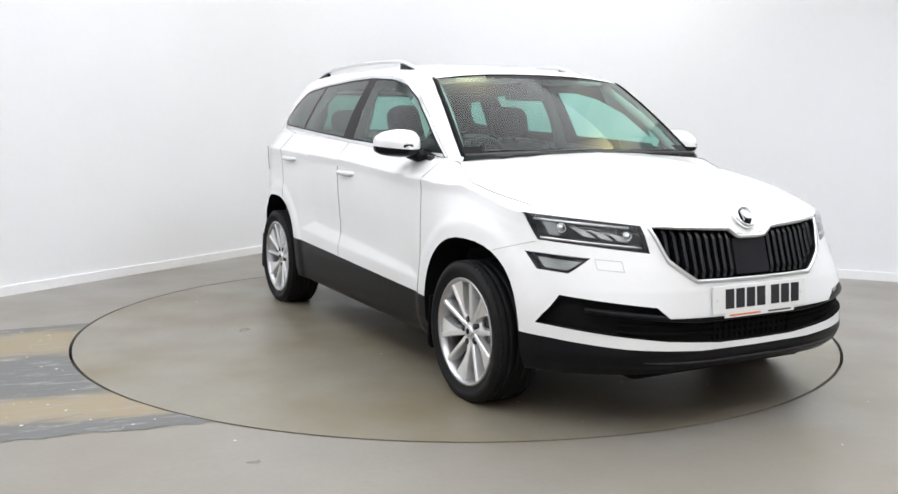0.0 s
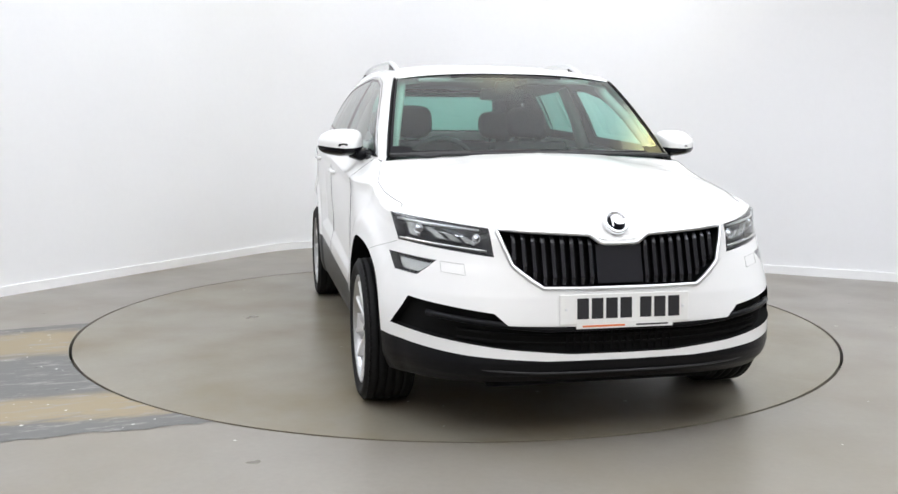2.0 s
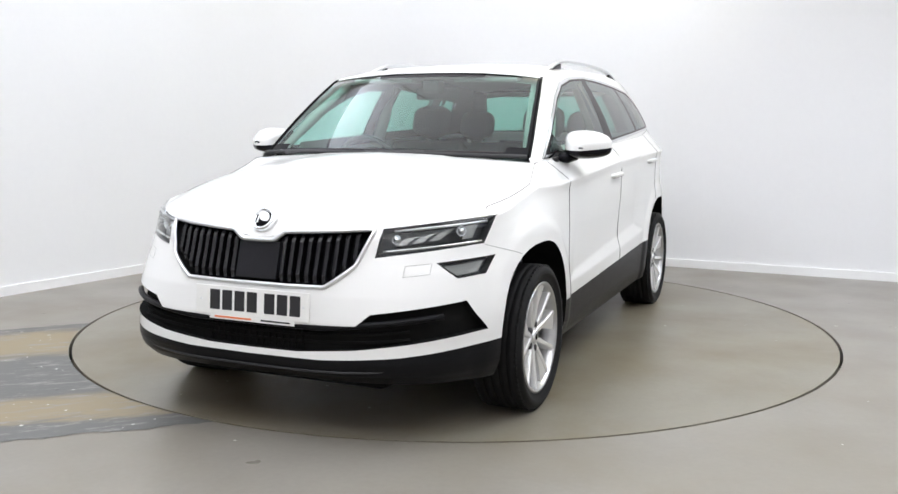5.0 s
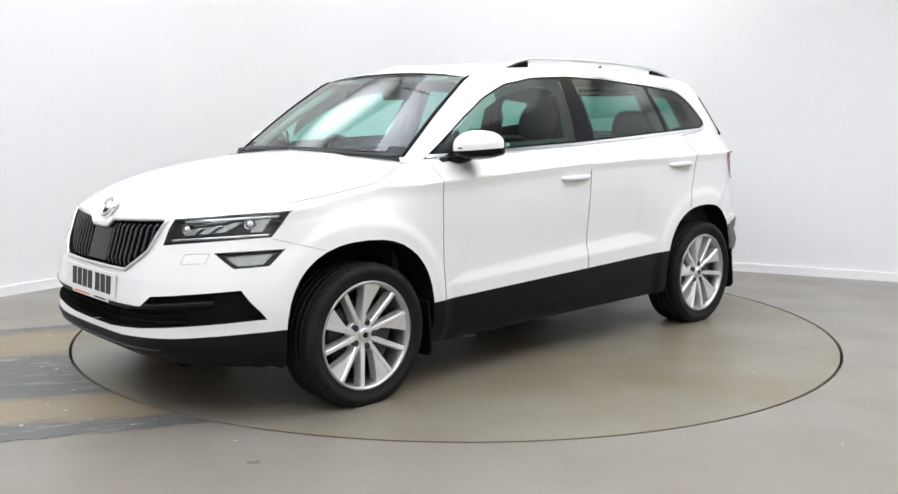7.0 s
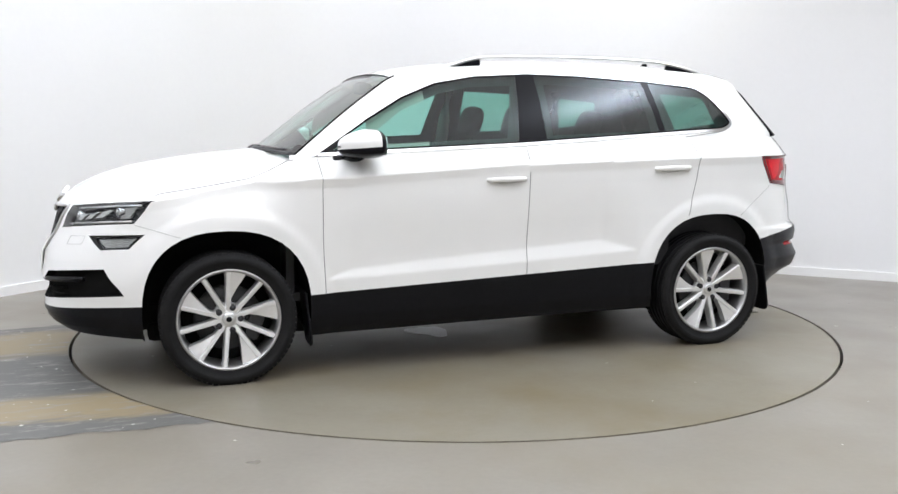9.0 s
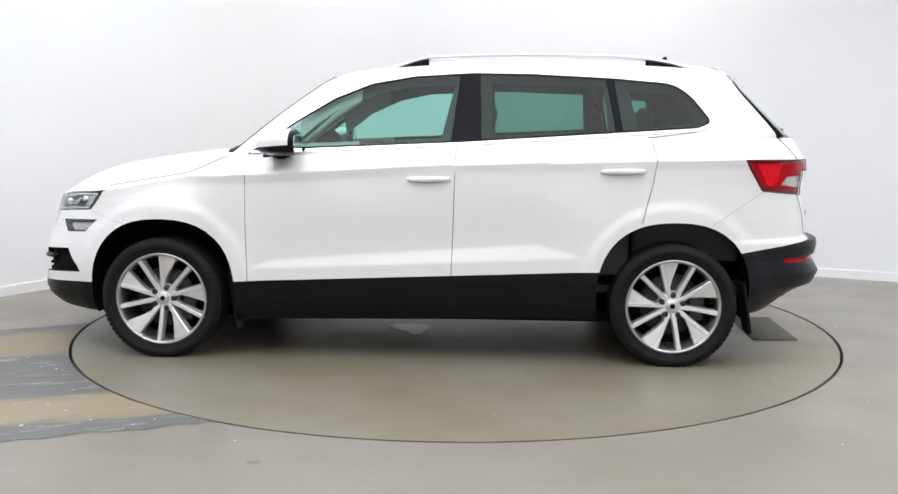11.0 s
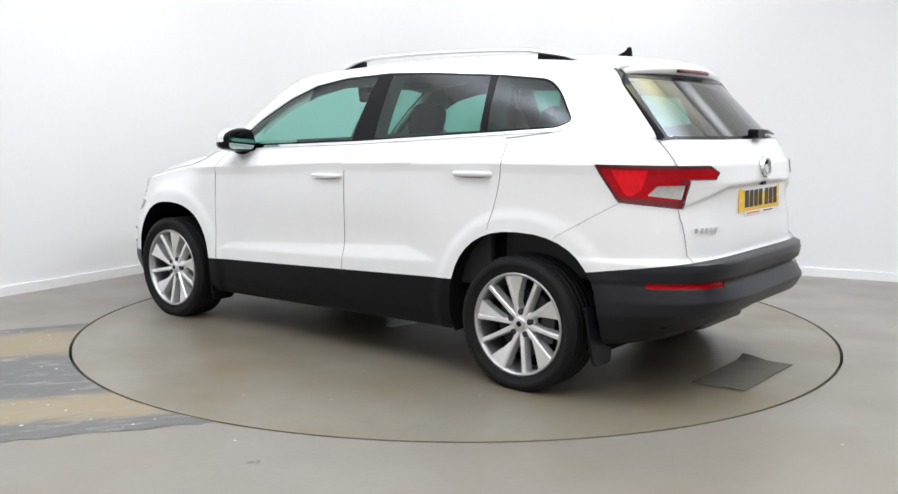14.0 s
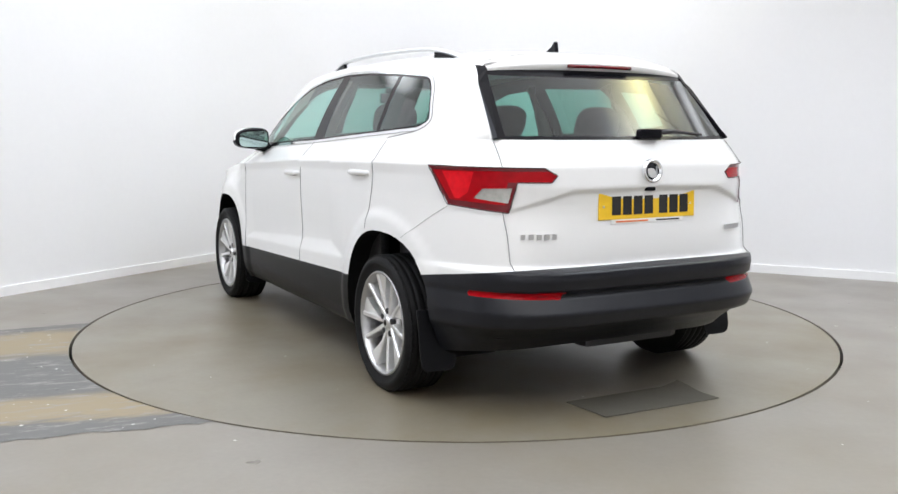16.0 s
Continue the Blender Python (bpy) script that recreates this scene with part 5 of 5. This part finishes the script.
def build_floor():
    n, vs, fs = 160, [], []
    for k in range(n):
        a = 2 * math.pi * k / n
        c, s = math.cos(a), math.sin(a)
        q = 12.0 / max(abs(c), abs(s))
        vs += [(R_TABLE * c, R_TABLE * s, 0), (q * c, q * s, 0), (R_TABLE * c, R_TABLE * s, -0.12)]
    for k in range(n):
        j = (k + 1) % n
        fs.append((3 * k, 3 * k + 1, 3 * j + 1, 3 * j))
        fs.append((3 * k + 2, 3 * k, 3 * j, 3 * j + 2))
    tagged(mesh_ob("floor", vs, fs, CONCRETE, None, "", False), "grey-beige sealed concrete floor", "floor", kind="structure")
    pit = disc("turntable_pit", 0.0001, R_TABLE + 0.02, -0.1, DARK)
    tagged(pit, "dark gap under the turntable's rim", "pit", kind="structure")


build_floor()
# wall line seen from above: from behind the camera on the one side round to the other
A0, A1 = Vector((-3.199, 0.692)), Vector((-1.906, 2.885))
B0, B1 = Vector((1.829, 2.347)), Vector((3.51, 1.585))
da, db = (A1 - A0).normalized(), (B1 - B0).normalized()
COVE = 1.1


def wall_line():
    corner = Vector(CORNER)
    p1, p2 = corner - da * COVE, corner + db * COVE
    pts = [A0 - da * 9.0, A0 - da * 5, A0, p1]
    for i in range(1, 16):
        t = i / 16
        pts.append(p1 * (1 - t) ** 2 + corner * 2 * t * (1 - t) + p2 * t * t)
    # the closing run behind the camera is unseen, added to bounce light
    pts += [p2, B1, B1 + db * 4, B1 + db * 8, Vector((10.8, -9.0)), Vector((-7.8, -9.0)), A0 - da * 9.0]
    return pts


WALL_LINE = wall_line()


def ribbon(name, pts, z0, z1, out, mat, label, category):
    """A wall of some thickness along a line, its inner face on the line."""
    vs, fs = [], []
    for i, q in enumerate(pts):
        d = (pts[min(i + 1, len(pts) - 1)] - pts[max(i - 1, 0)]).normalized()
        nrm = Vector((-d.y, d.x))
        for w in (0, out):
            for z in (z0, z1):
                vs.append((q.x + nrm.x * w, q.y + nrm.y * w, z))
    for i in range(len(pts) - 1):
        a, b = 4 * i, 4 * i + 4
        fs += [(a, b, b + 1, a + 1), (a + 2, a + 3, b + 3, b + 2), (a + 1, b + 1, b + 3, a + 3), (a, a + 2, b + 2, b)]
    ob = mesh_ob(name, vs, fs, mat, None, "", True)
    bm = bmesh.new()
    bm.from_mesh(ob.data)
    for e in bm.edges:
        if len(e.link_faces) == 2 and e.calc_face_angle(0) > radians(40):
            e.smooth = False
    bm.to_mesh(ob.data)
    bm.free()
    return tagged(ob, label, category, kind="structure")


ribbon("wall_back", WALL_LINE, -0.02, CEILING, 0.15, WALL, "smooth white painted studio wall with a coved corner", "wall")
ribbon("baseboard", WALL_LINE, 0.0, 0.070, -0.015, SKIRT, "low white skirting board along the wall", "skirting board")

# unseen ceiling, added to close the room and bounce light
cm = bmesh.new()
bmesh.ops.create_cube(cm, size=1)
cm.transform(Matrix.Translation((1.5, -2.5, CEILING + 0.05)) @ Matrix.Diagonal((20, 15, 0.1, 1)))
tagged(part("ceiling", cm, CEIL, None), "plain white ceiling, unseen, added to close the room", "ceiling", kind="structure")


def floor_band(lo, hi, mat, label, start=-7.0, rough=0.03, z=0.003, seed=0):
    """A band of old screed that runs up to the turntable's rim."""
    d, n = Vector((0.93, 0.367)).normalized(), Vector((-0.367, 0.93)).normalized()
    vs, fs, cols, rows = [], [], 160, 10
    for i in range(cols + 1):
        wob = [noise.noise((i * 0.21, seed * 7.3 + k * 3.1, 0)) * rough + noise.noise((i * 1.7, seed + k, 4)) * rough * 0.6 for k in (0, 1)]
        for j in range(rows + 1):
            f = j / rows
            o = lo + wob[0] + (hi + wob[1] - lo - wob[0]) * f
            end = -math.sqrt(max(0.01, (R_TABLE + 0.003) ** 2 - o * o))
            a = start + (end - start) * i / cols
            q = d * a + n * o
            vs.append((q.x, q.y, z))
    for i in range(cols):
        for j in range(rows):
            k = i * (rows + 1) + j
            fs.append((k, k + rows + 1, k + rows + 2, k + 1))
    return tagged(mesh_ob("floor_band", vs, fs, mat, None, "", False), label, "floor repair", kind="structure")


floor_band(-1.50, 0.68, STRIP, "worn ochre and grey screed strip leading to the turntable", rough=0.045, z=0.002, seed=1)


def build_diffuser():
    bm = bmesh.new()
    bmesh.ops.create_grid(bm, x_segments=4, y_segments=4, size=0.5)
    for f in bm.faces:
        f.normal_flip()
    bm.transform(Matrix.Translation((0.6, -2.0, CEILING - 0.15)) @ Matrix.Diagonal((11.0, 11.0, 1, 1)))
    bmesh.ops.solidify(bm, geom=bm.faces[:], thickness=0.01)
    return tagged(part("added_diffuser", bm, OVERHEAD_GLOW, None), "wide glowing white sheet, added unseen under the ceiling as main light", "ceiling light")


build_diffuser()


def strip_light(a, b, z, wide, glow):
    """A flat lamp hung on two rods from the ceiling, glowing on its underside."""
    a, b = Vector(a), Vector(b)
    d, mid = (b - a).normalized(), (a + b) / 2
    m = Matrix(((d.x, -d.y, 0, mid.x), (d.y, d.x, 0, mid.y), (0, 0, 1, z), (0, 0, 0, 1)))
    lamp = part("strip_light", box_bm(((b - a).length, wide, 0.05), (0, 0, 0.03), 0.01), CEIL, None)
    lamp.matrix_basis = m
    part("lamp_cover", box_bm(((b - a).length - 0.04, wide - 0.04, 0.012), (0, 0, 0), 0.004), glow, lamp, "glowing white lamp cover")
    for k in (-0.4, 0.4):
        v, f = tube([((b - a).length * k, 0, 0.05), ((b - a).length * k, 0, CEILING - z)], 0.008, 6)
        mesh_ob("rod", v, f, STEEL, lamp)
    return tagged(lamp, "flat white strip light hung from the ceiling", "strip light", "strip lights over the turntable")


strip_light((-2.62, 1.55), (-1.05, 1.17), 2.95, 0.95, LAMPSTRIP)
strip_light((2.55, 1.25), (3.95, 0.75), 2.95, 1.20, SOFTSTRIP)


def flecks(name, count, spot, mat, parent, label, seed):
    """Tiny chips and crumbs scattered on a surface, as one stuff mesh."""
    rng = random.Random(seed)
    vs, fs = [], []
    while len(fs) < count:
        x, y = spot(rng)
        n, r = rng.randint(4, 6), rng.uniform(0.003, 0.010)
        base = len(vs)
        for k in range(n):
            a = 2 * math.pi * k / n + rng.uniform(-0.3, 0.3)
            q = r * rng.uniform(0.5, 1.2)
            vs.append((x + q * math.cos(a), y + q * math.sin(a), 0.005))
        fs.append(tuple(range(base, base + n)))
    ob = mesh_ob(name, vs, fs, mat, parent, label, False)
    return tagged(ob, label, "" if parent else "debris", kind="stuff")


def on_floor(rng):
    while True:
        x, y = rng.uniform(-3.4, 3.4), rng.uniform(-3.4, 1.5)
        if math.hypot(x, y) > R_TABLE + 0.03:
            return x, y


def on_strip(rng):
    while True:
        x, y = rng.uniform(-3.0, -1.0), rng.uniform(-2.6, 0.4)
        if math.hypot(x, y) > R_TABLE + 0.03 and -1.45 < -0.367 * x + 0.93 * y < 0.65:
            return x, y


def on_table(rng):
    a, r = rng.uniform(0, 2 * math.pi), 2.15 * math.sqrt(rng.random())
    return r * math.cos(a), r * math.sin(a)


flecks("floor_crumbs", 36, on_floor, CHIP, None, "tiny pale chips on the concrete floor", 3)
flecks("strip_crumbs", 60, on_strip, CHIP, None, "tiny pale chips on the worn floor strip", 4)
flecks("floor_spots", 26, on_floor, INK, None, "tiny dark spots on the concrete floor", 6)
flecks("crumbs", 24, on_table, CHIP, turntable, "tiny pale chips", 5)


def table_marks():
    """The puddle, pale to stand in for its reflection, and the loose mat on the turntable."""
    edge = [(0.40, 0.22), (0.33, 0.27), (0.28, 0.30), (0.25, 0.37), (0.22, 0.395), (0.18, 0.375), (0.16, 0.30), (0.14, 0.235), (0.155, 0.17), (0.185, 0.115), (0.22, 0.135), (0.265, 0.11), (0.31, 0.145), (0.355, 0.13), (0.385, 0.17)]
    part("bright_puddle", prism(eased(edge + edge[:1], 0.02)[1:-1], 0.004), PALE, turntable, "water puddle, its wall reflection put in as pale colour")
    # a loose square mat, one corner a little curled
    bm = bmesh.new()
    bmesh.ops.create_grid(bm, x_segments=12, y_segments=24, size=0.5)
    for v in bm.verts:
        x, y = v.co.x * 0.255 - 1.868, v.co.y * 0.63 + 0.062
        lift = 0.022 * max(0.0, 0.5 - v.co.y - 0.8) ** 2 / 0.04 * smooth01(-0.1, 0.5, v.co.x)
        v.co = Vector((x + 0.012 * v.co.y, y + 0.02 * v.co.x, 0.005 + lift + 0.002 * noise.noise((x * 9, y * 9, 1))))
    bmesh.ops.solidify(bm, geom=bm.faces[:], thickness=0.003)
    part("mat", bm, MAT, turntable, "thin grey rubber mat with a curled corner", True)


table_marks()

# ---------------------------------------------------------------- the turn
TURN = [(0.0, -61.05), (0.5, -62.67), (1.0, -66.1), (1.5, -70.94), (2.0, -77.2), (2.5, -82.99), (3.0, -89.21), (3.5, -95.03), (4.0, -101.21), (4.5, -107.0), (5.75, -121.9), (7.0, -136.81), (7.5, -142.5), (8.0, -148.64), (8.5, -154.33), (9.0, -160.39), (11.5, -188.7), (12.0, -194.72), (12.5, -200.4), (13.0, -206.35), (13.5, -212.0), (14.0, -218.0), (14.5, -223.6), (15.0, -229.63), (15.5, -235.19), (16.0, -241.26)]


def motions():
    for ob, o in ((car, OFFSET), (turntable, (0, 0))):
        walk(ob, [(t, pose(0, 0, 0, 0, 0, a) @ pose(o[0], o[1], 0)) for t, a in TURN])


motions()
